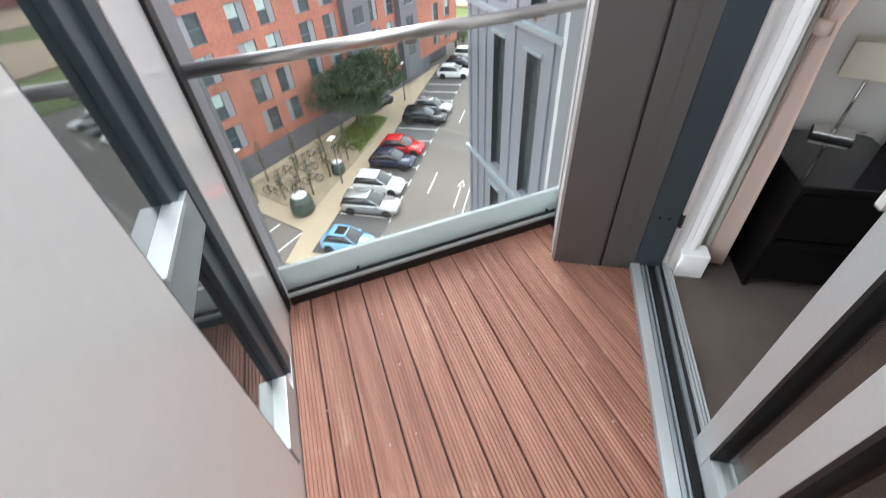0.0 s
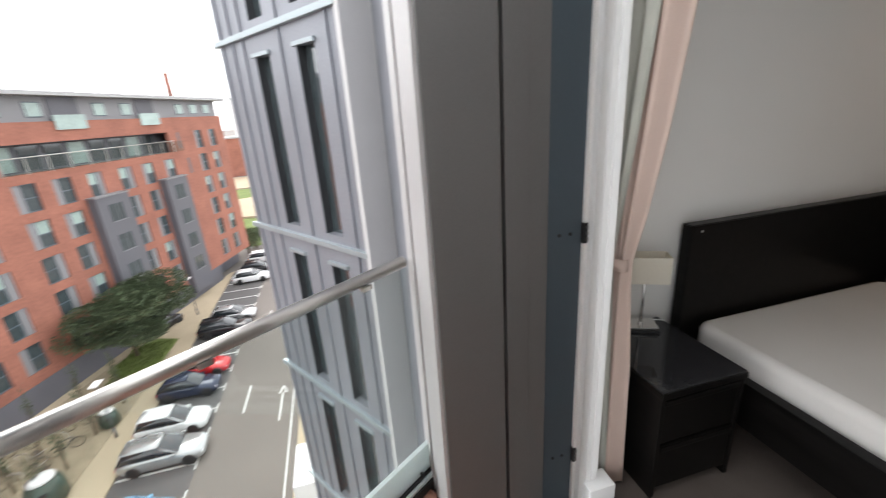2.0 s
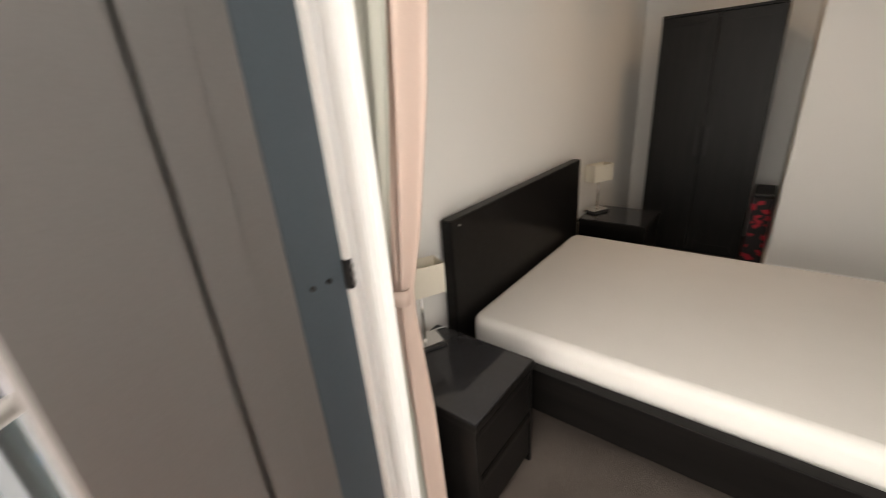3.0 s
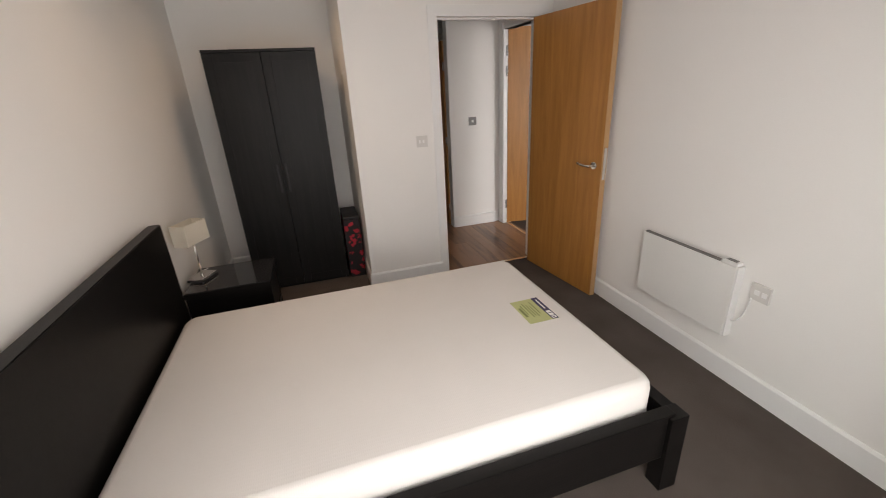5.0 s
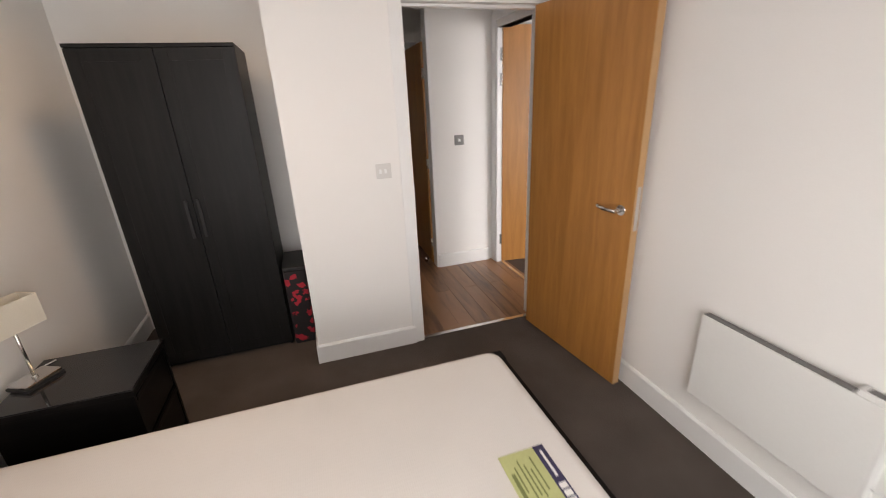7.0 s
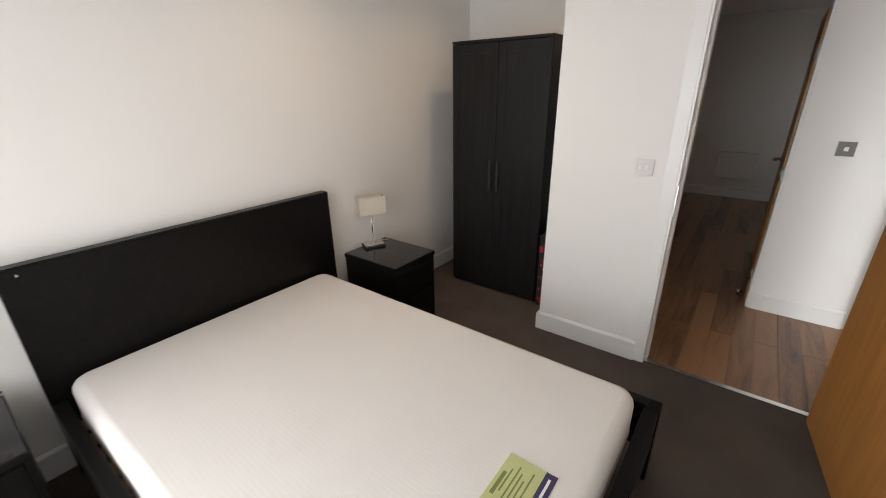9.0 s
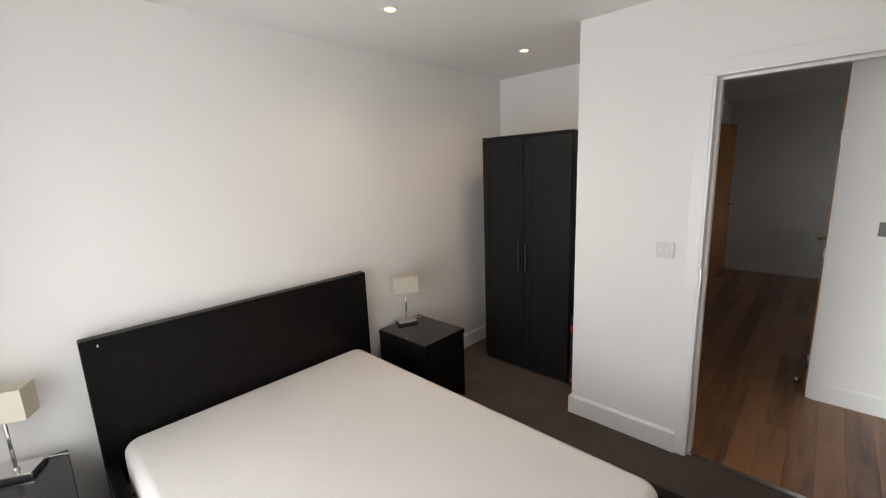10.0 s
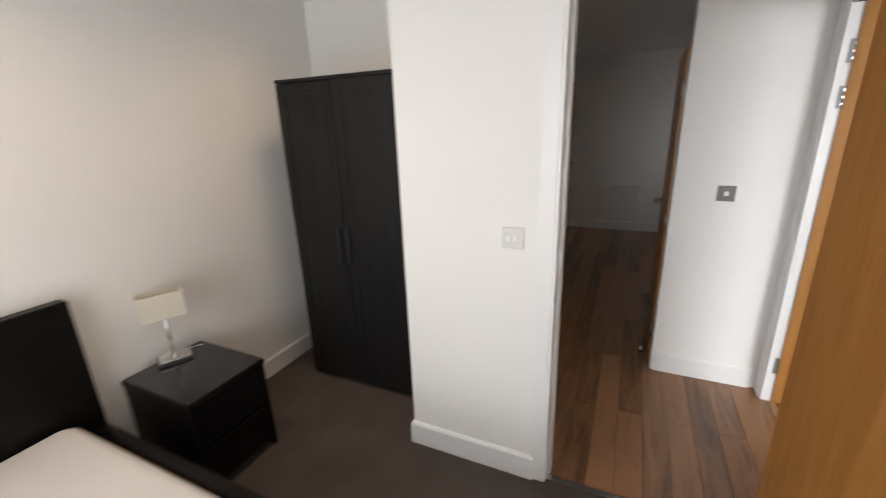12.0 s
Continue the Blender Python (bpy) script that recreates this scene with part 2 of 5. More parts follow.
M_DARKGLASS = material("dark_window_glass", (0.05, 0.065, 0.07), 0.03, 0, 0.4, 0.35, 3, 0.0, spec=0.8)
M_MIRRORGLASS = material("reflective_window_glass", (0.05, 0.065, 0.07), 0.03, 0, 0.3, 0.35, 3, 0.0)
M_MIRRORGLASS.node_tree.nodes["Principled BSDF"].inputs["IOR"].default_value = 2.4
M_BRICK = material("red_brick", (0.30, 0.122, 0.085), 0.85, 0, 0.34, 0.5, 4.5, 0.3)
M_GREYPANEL = material("grey_facade_panel", (0.215, 0.215, 0.225), 0.6, 0, 0.08, 0.5, 14, 0.1)
M_GREYDARK = material("dark_grey_cladding", (0.11, 0.11, 0.125), 0.55, 0, 0.1, 0.5, 14, 0.1)
M_ROOF = material("roof_metal", (0.36, 0.36, 0.36), 0.5, 0.2, 0.06, 0.6, 20, 0.05)
M_ASPHALT = material("asphalt", (0.175, 0.154, 0.138), 0.9, 0, 0.18, 0.22, 5, 0.3)
M_ASPHALT2 = material("bay_asphalt", (0.105, 0.10, 0.098), 0.9, 0, 0.14, 0.3, 24, 0.3)
M_PAVE = material("buff_paving", (0.42, 0.345, 0.24), 0.85, 0, 0.12, 0.5, 14, 0.3)
M_BARK = material("gravel_bed", (0.30, 0.25, 0.17), 0.95, 0, 0.35, 0.9, 16, 0.5)
M_LINE = material("road_marking_paint", (0.62, 0.61, 0.58), 0.8, 0, 0.12, 1.5, 30, 0.1)
M_GRASS = material("grass", (0.115, 0.15, 0.035), 0.95, 0, 0.3, 0.3, 18, 0.5)
M_EARTH = material("bare_ground", (0.36, 0.29, 0.20), 0.95, 0, 0.25, 0.05, 2, 0.3)
M_LEAF = material("leaf_green", (0.12, 0.16, 0.09), 0.7, 0, 0.45, 1.2, 9, 0.2, island=0.0)
M_TWIG = material("bark_brown", (0.10, 0.075, 0.05), 0.9, 0, 0.2, 6, 40, 0.4)
M_TYRE = material("tyre_rubber", (0.015, 0.015, 0.015), 0.8, 0, 0.1, 8, 60, 0.1)
M_RIM = material("alloy_rim", (0.45, 0.45, 0.46), 0.35, 0.8, 0.05, 8, 60, 0.02)
M_CARGLASS = material("car_glass", (0.02, 0.024, 0.028), 0.05, 0, 0.1, 2, 20, 0.0, spec=0.8)
M_LAMPRED = material("tail_lamp_red", (0.35, 0.01, 0.01), 0.15, 0, 0.05, 5, 40, 0)
M_LAMPCLEAR = material("head_lamp_clear", (0.7, 0.7, 0.72), 0.1, 0, 0.05, 5, 40, 0)


# ---- mesh helpers ----
def box(bm, x0, x1, y0, y1, z0, z1, bevel=0.0, seg=2):
    vs = [bm.verts.new((x, y, z)) for z in (z0, z1) for y in (y0, y1) for x in (x0, x1)]
    fs = [bm.faces.new([vs[i] for i in q]) for q in ((0, 2, 3, 1), (4, 5, 7, 6), (0, 1, 5, 4), (2, 6, 7, 3), (0, 4, 6, 2), (1, 3, 7, 5))]
    if bevel:
        es = {e for f in fs for e in f.edges}
        bmesh.ops.bevel(bm, geom=list(es), offset=bevel, segments=seg, profile=0.7, affect="EDGES")
    return bm


def boxm(*a, **k):
    return box(bmesh.new(), *a, **k)


def tube(bm, p, q, r, n=12, r2=None, caps=True):
    p, q = Vector(p), Vector(q)
    r2 = r if r2 is None else r2
    d = (q - p).normalized()
    a = d.orthogonal().normalized()
    b = d.cross(a)
    ring = []
    for c, rad in ((p, r), (q, r2)):
        ring.append([bm.verts.new(c + rad * (math.cos(2 * math.pi * i / n) * a + math.sin(2 * math.pi * i / n) * b)) for i in range(n)])
    for i in range(n):
        f = bm.faces.new((ring[0][i], ring[0][(i + 1) % n], ring[1][(i + 1) % n], ring[1][i]))
        f.smooth = True
    if caps:
        bm.faces.new(ring[0][::-1])
        bm.faces.new(ring[1])
    return bm


def path_tube(bm, pts, r, n=8):
    for p, q in zip(pts, pts[1:]):
        tube(bm, p, q, r, n)
    return bm


def prism(bm, pts, z0, z1):
    """An upright prism on a plan outline given anticlockwise."""
    lo = [bm.verts.new((x, y, z0)) for x, y in pts]
    hi = [bm.verts.new((x, y, z1)) for x, y in pts]
    bm.faces.new(lo[::-1])
    bm.faces.new(hi)
    k = len(pts)
    for i in range(k):
        bm.faces.new((lo[i], lo[(i + 1) % k], hi[(i + 1) % k], hi[i]))
    return bm


def finish(name, bm, mat):
    bmesh.ops.recalc_face_normals(bm, faces=bm.faces)
    me = bpy.data.meshes.new(name)
    bm.to_mesh(me)
    bm.free()
    me.materials.append(mat)
    return me


def part(name, bm, mat, parent, label="", m=None):
    ob = new(name, finish(name, bm, mat))
    ob.parent = parent
    if m is not None:
        ob.matrix_basis = m
    if label:
        ob["label"] = label
    return ob


def again(name, mesh, parent, m):
    ob = new(name, mesh)
    ob.parent = parent
    ob.matrix_basis = m
    return ob


def thing(name, m, label, category, group="", kind=""):
    ob = new(name)
    ob.empty_display_size = 0.1
    ob.matrix_basis = m
    return tagged(ob, label, category, group, kind)


def solid(name, bm, mat, label, category, kind="structure", m=None, group=""):
    ob = new(name, finish(name, bm, mat))
    if m is not None:
        ob.matrix_basis = m
    return tagged(ob, label, category, group, kind)


# ---- plan ----
ROOM_X, WIN_IN, WIN_OUT = 2.89, -3.0, -3.29
CEIL = 2.477
ALC_X, ALC_Y = 1.235, 0.945
DOOR_L, DOOR_R, DOOR_H = 1.93, 2.765, 2.06
HALL_Y, HALL_X, LIV_Y = 1.20, 3.0, 5.05
DECK = -0.06
SLANT = 32.7
U = Vector((math.cos(radians(SLANT)), math.sin(radians(SLANT)), 0))
V = Vector((-U.y, U.x, 0))
CORNER = Vector((0.975, -4.888, 0))
BAL = pose(CORNER.x, CORNER.y, 0, 0, 0, SLANT)
GROUND = -17.0

# ---- bedroom shell ----
solid("floor", boxm(-0.2, ROOM_X + 0.2, -3.14, 0.03, -0.2, 0.0), M_CARPET, "dark grey-brown fitted carpet across the bedroom", "floor")
solid("floor_alcove", boxm(-0.2, ALC_X, 0.03, ALC_Y + 0.1, -0.2, 0.0), M_CARPET, "dark grey-brown carpet in the wardrobe alcove", "floor")
solid("wall_headboard", boxm(-0.2, 0, -3.3, ALC_Y + 0.12, 0, CEIL), M_WALL, "plain off-white painted wall behind the bed", "wall")
solid("wall_alcove", boxm(0, ALC_X, ALC_Y, ALC_Y + 0.12, 0, CEIL), M_WALL, "off-white painted wall behind the wardrobe", "wall")
bm = bmesh.new()
box(bm, ALC_X, DOOR_L - 0.03, 0, 0.11, 0, CEIL)
box(bm, DOOR_R + 0.03, ROOM_X + 0.1, 0, 0.11, 0, CEIL)
box(bm, DOOR_L - 0.03, DOOR_R + 0.03, 0, 0.11, DOOR_H + 0.03, CEIL)
box(bm, ALC_X, ALC_X + 0.1, 0.11, ALC_Y + 0.12, 0, CEIL)
solid("wall_door_side", bm, M_WALL, "off-white painted wall with the bedroom doorway", "wall")
solid("wall_heater_side", boxm(ROOM_X, ROOM_X + 0.1, -3.3, 0.0, 0, CEIL), M_WALL, "plain off-white painted wall behind the heater", "wall")
solid("ceiling", boxm(-0.2, 3.6, -3.3, LIV_Y + 0.2, CEIL, CEIL + 0.2), M_CEIL, "white painted ceiling with recessed downlights", "ceiling")
# window wall
bm = bmesh.new()
box(bm, 0, 0.45, -3.14, WIN_IN - 0.02, 0, CEIL)
box(bm, 2.33, ROOM_X, -3.27, WIN_IN, 0, CEIL)
box(bm, 0.47, 2.33, -3.14, WIN_IN, 2.27, CEIL)
solid("wall_window_side", bm, M_WALL, "off-white plastered wall round the balcony door", "wall")


def skirting(pts, h=0.13, t=0.016):
    """Skirting board along a run of plan points, standing to the run's left."""
    bm = bmesh.new()
    for p, q in zip(pts, pts[1:]):
        p, q = Vector((*p, 0)), Vector((*q, 0))
        d = (q - p).normalized()
        nrm = Vector((-d.y, d.x, 0)) * t
        lo = [p, q, q + nrm, p + nrm]
        vs = [bm.verts.new(v) for v in lo] + [bm.verts.new(v + Vector((0, 0, h - 0.012))) for v in lo]
        top = [bm.verts.new(v + Vector((0, 0, h))) for v in (p, q, q + nrm * 0.45, p + nrm * 0.45)]
        for f in ((0, 1, 5, 4), (1, 2, 6, 5), (2, 3, 7, 6), (3, 0, 4, 7)):
            bm.faces.new([vs[i] for i in f])
        for i in range(4):
            bm.faces.new((vs[4 + i], vs[4 + (i + 1) % 4], top[(i + 1) % 4], top[i]))
        bm.faces.new(top)
    return bm


solid("baseboard", skirting([(0, ALC_Y), (0, WIN_IN)]), M_TRIM, "white gloss skirting board along the bed wall", "skirting")
solid("baseboard", skirting([(ALC_X, ALC_Y), (0, ALC_Y)]), M_TRIM, "white gloss skirting board behind the wardrobe", "skirting")
solid("baseboard", skirting([(DOOR_L - 0.06, 0), (ALC_X, 0), (ALC_X, ALC_Y)][0:2]), M_TRIM, "white gloss skirting board beside the doorway", "skirting")
solid("baseboard", skirting([(ALC_X, -0.016), (ALC_X, ALC_Y)]), M_TRIM, "white gloss skirting board on the alcove return", "skirting")
solid("baseboard", skirting([(ROOM_X, WIN_IN), (ROOM_X, 0)]), M_TRIM, "white gloss skirting board below the heater", "skirting")


def door_lining(name, x0, x1, y0, y1, h, label):
    """White lining with a stop and flat architraves, in a wall along x."""
    d = thing(name, pose(0, 0, 0), label, "door frame", kind="structure")
    for nm, a, b in (("jamb", x0 - 0.03, x0), ("jamb", x1, x1 + 0.03)):
        part(nm, boxm(a, b, y0 - 0.004, y1 + 0.004, 0, h, bevel=0.002), M_TRIM, d)
    part("head", boxm(x0 - 0.03, x1 + 0.03, y0 - 0.004, y1 + 0.004, h, h + 0.03, bevel=0.002), M_TRIM, d)
    for yy, s in ((y0, -1), (y1, 1)):
        a, b = sorted((yy, yy + s * 0.007))
        part("architrave", boxm(x0 - 0.075, x0 - 0.012, a, b, 0, h + 0.012, bevel=0.003), M_TRIM, d)
        part("architrave", boxm(x1 + 0.012, x1 + 0.075, a, b, 0, h + 0.012, bevel=0.003), M_TRIM, d)
        part("architrave", boxm(x0 - 0.075, x1 + 0.075, a, b, h + 0.012, h + 0.075, bevel=0.003), M_TRIM, d)
    part("stop", boxm(x0, x0 + 0.014, y0 + 0.052, y1 - 0.004, 0, h, bevel=0.002), M_TRIM, d)
    part("stop", boxm(x0 + 0.014, x1, y0 + 0.052, y1 - 0.004, h - 0.014, h, bevel=0.002), M_TRIM, d)
    part("smoke_seal", boxm(x0, x0 + 0.003, y0 + 0.018, y0 + 0.030, 0, h - 0.02), M_SWITCH, d, "grey seal strip")
    part("strike_plate", boxm(x0 - 0.001, x0 + 0.0035, y0 - 0.003, y0 + 0.016, 0.93, 1.11, bevel=0.001), M_CHROME, d, "metal strike plate")
    return d


door_lining("door_1_frame", DOOR_L, DOOR_R, 0.0, 0.11, DOOR_H, "white gloss lining and architrave of the bedroom doorway")
solid("threshold_strip", boxm(DOOR_L, DOOR_R, 0.012, 0.045, 0.0, 0.008, bevel=0.003), M_CHROME, "brass-coloured metal strip between carpet and laminate", "threshold")

# ---- hall and living room seen through the doorway ----
solid("wall_hall_end", boxm(2.42, HALL_X + 0.1, HALL_Y, HALL_Y + 0.11, 0, CEIL), M_WALL, "off-white hall wall with a metal switch", "wall")
solid("baseboard", skirting([(2.95, HALL_Y), (2.42, HALL_Y)][0:2]), M_TRIM, "white gloss skirting board in the hall", "skirting")
bm = bmesh.new()
box(bm, HALL_X, HALL_X + 0.1, 0.11, 0.27, 0, CEIL)
box(bm, HALL_X, HALL_X + 0.1, 1.12, HALL_Y, 0, CEIL)
box(bm, HALL_X, HALL_X + 0.1, 0.27, 1.12, 2.1, CEIL)
solid("wall_hall_side", bm, M_WALL, "off-white hall wall with a second doorway", "wall")
bm = bmesh.new()
box(bm, 1.12, 1.22, ALC_Y + 0.12, LIV_Y, 0, CEIL)
box(bm, 1.12, 3.6, LIV_Y, LIV_Y + 0.1, 0, CEIL)
# unseen wall opening, added so that sky light brightens the living room
LW0, LW1 = LIV_Y - 0.70, LIV_Y - 0.45
box(bm, 3.5, 3.6, HALL_Y + 0.11, LW0, 0, CEIL)
box(bm, 3.5, 3.6, LW1, LIV_Y, 0, CEIL)
box(bm, 3.5, 3.6, LW0, LW1, 0, 1.2)
box(bm, 3.5, 3.6, LW0, LW1, 2.1, CEIL)
solid("wall_living_room", bm, M_WALL, "off-white walls of the unlit living room", "wall")
# white frame round the added opening
lw = thing("window_living_room", pose(0, 0, 0), "added unseen white-framed opening that lets sky light into the living room", "window", kind="structure")
for a, b, c, d in ((LW0, LW0 + 0.04, 1.2, 2.1), (LW1 - 0.04, LW1, 1.2, 2.1), (LW0 + 0.04, LW1 - 0.04, 1.2, 1.24), (LW0 + 0.04, LW1 - 0.04, 2.06, 2.1)):
    part("window_frame", boxm(3.53, 3.58, a, b, c, d, bevel=0.003), M_TRIM, lw)
NEXT_X, NEXT_W0, NEXT_W1 = 6.1, 4.3, 5.9
solid("wall_next_end", boxm(HALL_X + 0.1, NEXT_X, 1.2, 1.3, 0, CEIL), M_WALL, "off-white wall behind the neighbouring bedroom's open door", "wall")
solid("wall_next_side", boxm(NEXT_X, NEXT_X + 0.1, -3.3, 1.3, 0, CEIL), M_WALL, "off-white side wall of the neighbouring bedroom", "wall")
bm = bmesh.new()
box(bm, ROOM_X + 0.1, NEXT_W0, -3.27, -3.1, 0, CEIL)
box(bm, NEXT_W1, NEXT_X, -3.27, -3.1, 0, CEIL)
box(bm, NEXT_W0, NEXT_W1, -3.27, -3.1, 2.25, CEIL)
solid("wall_next_window_side", bm, M_WALL, "off-white wall round the neighbouring bedroom's window", "wall")
nw = thing("window_next", pose(0, 0, 0), "tall grey-framed window of the neighbouring bedroom", "window", kind="structure")
for a, b, c, d in ((NEXT_W0, NEXT_W0 + 0.06, 0.0, 2.25), (NEXT_W1 - 0.06, NEXT_W1, 0.0, 2.25), (NEXT_W0 + 0.06, NEXT_W1 - 0.06, 0.0, 0.06), (NEXT_W0 + 0.06, NEXT_W1 - 0.06, 2.19, 2.25)):
    part("window_frame", boxm(a, b, -3.25, -3.19, c, d, bevel=0.003), M_FRAME, nw)
solid("floor_next", boxm(ROOM_X + 0.1, NEXT_X + 0.1, -3.3, 1.3, -0.2, -0.002), M_CARPET, "dark grey-brown carpet of the neighbouring bedroom", "floor")
solid("ceiling_next", boxm(3.6, NEXT_X + 0.1, -3.3, 1.3, CEIL, CEIL + 0.2), M_CEIL, "white ceiling of the neighbouring bedroom", "ceiling")

# ---- balcony ----
solid("wall_facade", boxm(2.33, 4.2, WIN_OUT, -3.27, -0.3, 3.2), M_PALE, "pale outer wall panel beside the balcony door", "wall")

# ---- balcony: decking ----
deck = thing("decking", BAL, "red-brown grooved timber decking on the balcony", "decking", kind="structure")
PITCH, BOARD = 0.1245, 0.118


def to_facade(v):
    return (1.615 - U_C * v) / U_S


U_C, U_S = math.cos(radians(SLANT)), math.sin(radians(SLANT))


def deck_board(v0, lo, hi):
    """One grooved board; lo and hi give its slanting ends for each place across it."""
    bm = bmesh.new()
    prof = [(0.0, -0.022), (0.0, -0.004), (0.004, 0.0)]
    ribs = 7
    for i in range(ribs):
        a = 0.008 + i * (BOARD - 0.016) / ribs
        w = (BOARD - 0.016) / ribs
        prof += [(a + 0.24 * w, 0.0), (a + 0.34 * w, -0.006), (a + 0.66 * w, -0.006), (a + 0.76 * w, 0.0)]
    prof += [(BOARD - 0.004, 0.0), (BOARD, -0.004), (BOARD, -0.022)]
    ends = []
    prof = [(max(a, -v0 + 0.004), z) for a, z in prof]
    for f in (lo, hi):
        ends.append([bm.verts.new((f(v0 + a), v0 + a, DECK + z)) for a, z in prof])
    for i in range(len(prof) - 1):
        bm.faces.new((ends[0][i], ends[0][i + 1], ends[1][i + 1], ends[1][i]))
    bm.faces.new(ends[0])
    bm.faces.new(ends[1][::-1])
    return bm


k = 0
while k * PITCH < 1.67:
    v0 = -0.0135 + k * PITCH
    k += 1
    top = lambda v: min(to_facade(v), 3.0)
    if v0 < 1.33:
        part("board", deck_board(v0, lambda v: -0.045, top), M_DECK, deck)
    else:
        part("board", deck_board(v0, lambda v: max((-0.53 + U_S * v) / U_C, -0.045), lambda v: max(top(v), (-0.53 + U_S * v) / U_C + 0.002)), M_DECK, deck)
        if v0 < 1.45:
            part("board", deck_board(v0, lambda v: -0.045, lambda v: max((1.238 - U_C * v) / U_S - 0.004, -0.04)), M_DECK, deck)
random.seed(31)
flecks = bmesh.new()
for i in range(46):
    v = random.uniform(0.05, 1.2)
    u = random.uniform(0.05, min(to_facade(v), 2.0) - 0.05)
    if i % 3 == 0:
        u = to_facade(v) - random.uniform(0.03, 0.12)
    r = random.uniform(0.002, 0.0055)
    a = random.uniform(0, 6.28)
    base = [flecks.verts.new((u + r * random.uniform(0.6, 1.3) * math.cos(a + q * 1.257), v + r * random.uniform(0.6, 1.3) * math.sin(a + q * 1.257), DECK - 0.001)) for q in range(5)]
    tip = flecks.verts.new((u, v, DECK + r * 0.6))
    for q in range(5):
        flecks.faces.new((base[q], base[(q + 1) % 5], tip))
solid("deck_debris", flecks, M_PALE, "pale flecks and crumbs on the decking", "debris", kind="stuff", m=BAL)
bm = prism(bmesh.new(), [(-0.06, 0.0), (2.9, 0.0), (0.42, 1.63), (-0.12, 1.5)], -0.24, DECK - 0.024)
solid("balcony_slab", bm, M_BLACKP, "dark slab under the decking", "slab", m=BAL)

# ---- balcony: side wall with the slot window ----
bm = bmesh.new()
box(bm, 0.80, 3.3, -0.25, 0, -0.3, 3.2)
box(bm, 0.045, 0.34, -0.25, 0, -0.3, 3.2)
box(bm, 0.34, 0.80, -0.25, 0, -0.3, -0.03)
box(bm, 0.34, 0.80, -0.25, 0, 2.35, 3.2)
solid("wall_balcony_side", bm, M_PANEL, "glossy white glazed panels on the balcony side wall", "wall", m=BAL)
solid("wall_balcony_edge", boxm(-0.36, -0.03, -0.25, -0.01, -17, 6), M_ZINC, "grey zinc edge of the side wall past the balustrade", "wall", m=BAL)
solid("trim", boxm(-0.03, 0.045, -0.25, 0.012, -0.3, 3.2, bevel=0.004), M_BLACKP, "black edge trim on the balcony side wall", "trim", m=BAL)
w = thing("window_1", BAL @ pose(0, 0, 0), "tall narrow slot window with dark slate frame", "window", kind="structure")
part("frame_upright", boxm(0.34, 0.415, -0.2, -0.003, -0.03, 2.35, bevel=0.003), M_FRAME, w)
part("sash_upright", boxm(0.418, 0.505, -0.2, -0.022, -0.03, 2.35, bevel=0.004), M_FRAME, w)
part("frame_upright", boxm(0.788, 0.80, -0.2, -0.003, -0.03, 2.35, bevel=0.003), M_FRAME, w)
part("frame_gasket", boxm(0.414, 0.419, -0.2, -0.03, -0.03, 2.35), M_BLACKP, w)
part("transom", boxm(0.42, 0.788, -0.2, -0.006, 0.745, 0.862, bevel=0.004), M_ALU, w, "grey aluminium transom")
part("transom_cap", boxm(0.50, 0.788, -0.12, 0.004, 0.864, 0.88, bevel=0.003), M_ALU_PALE, w)
part("window_sill", boxm(0.505, 0.788, -0.2, 0.004, -0.03, 0.085, bevel=0.004), M_ALU_PALE, w, "pale aluminium sill")
part("window_head", boxm(0.415, 0.788, -0.2, -0.01, 2.31, 2.35, bevel=0.003), M_FRAME, w)
part("pane", boxm(0.505, 0.788, -0.06, -0.045, 0.88, 2.31), M_MIRRORGLASS, w)
part("pane", boxm(0.505, 0.788, -0.06, -0.045, 0.085, 0.745), M_MIRRORGLASS, w)
part("window_back", boxm(0.35, 0.79, -0.24, -0.205, -0.03, 2.35), M_BLACKP, w)

# ---- balcony: glass balustrade ----
RAIL = pose(0.912, -4.905, 0, 0, 0, 124.8)
RL = 1.515
bal = thing("glass_balustrade", RAIL, "frameless glass balustrade with a brushed steel handrail", "balustrade")
part("handrail", tube(bmesh.new(), (-0.015, 0.0, 1.015), (RL + 0.005, 0.03, 1.015), 0.0235, 20), M_STEEL, bal, "brushed steel tube handrail")
for a, b in ((0.015, 1.245), (1.253, RL - 0.005)):
    p = part("glass_pane", boxm(a, b, -0.006, 0.006, -0.06, 1.0, bevel=0.001, seg=1), M_GLASS_RAIL, bal)
    p.visible_shadow = False
for a in (0.2, 0.75, 1.3):
    part("rail_clamp", boxm(a - 0.02, a + 0.02, -0.012, 0.012, 0.985, 1.0, bevel=0.002), M_STEEL, bal)
part("base_channel", boxm(0.0, RL, -0.035, -0.012, 0.006, 0.142, bevel=0.004), M_FROST, bal, "pale grey-green base channel")
part("base_rail", boxm(0.0, RL, -0.066, -0.012, -0.018, -0.002, bevel=0.003), M_ALU_PALE, bal)
part("base_gasket", boxm(0.0, RL, -0.05, -0.012, -0.005, 0.007), M_BLACKP, bal)
part("outer_channel", boxm(0.0, RL, 0.012, 0.03, -0.12, 0.06, bevel=0.004), M_FROST, bal)
part("kick_board", boxm(0.0, RL, -0.074, 0.05, -0.16, -0.019, bevel=0.003), M_BLACKP, bal, "black gap strip at the deck")
for a in (0.35, 1.44):
    part("fixing_bolt", tube(bmesh.new(), (a, -0.05, 0.018), (a, -0.03, 0.018), 0.008, 10), M_BLACKP, bal)

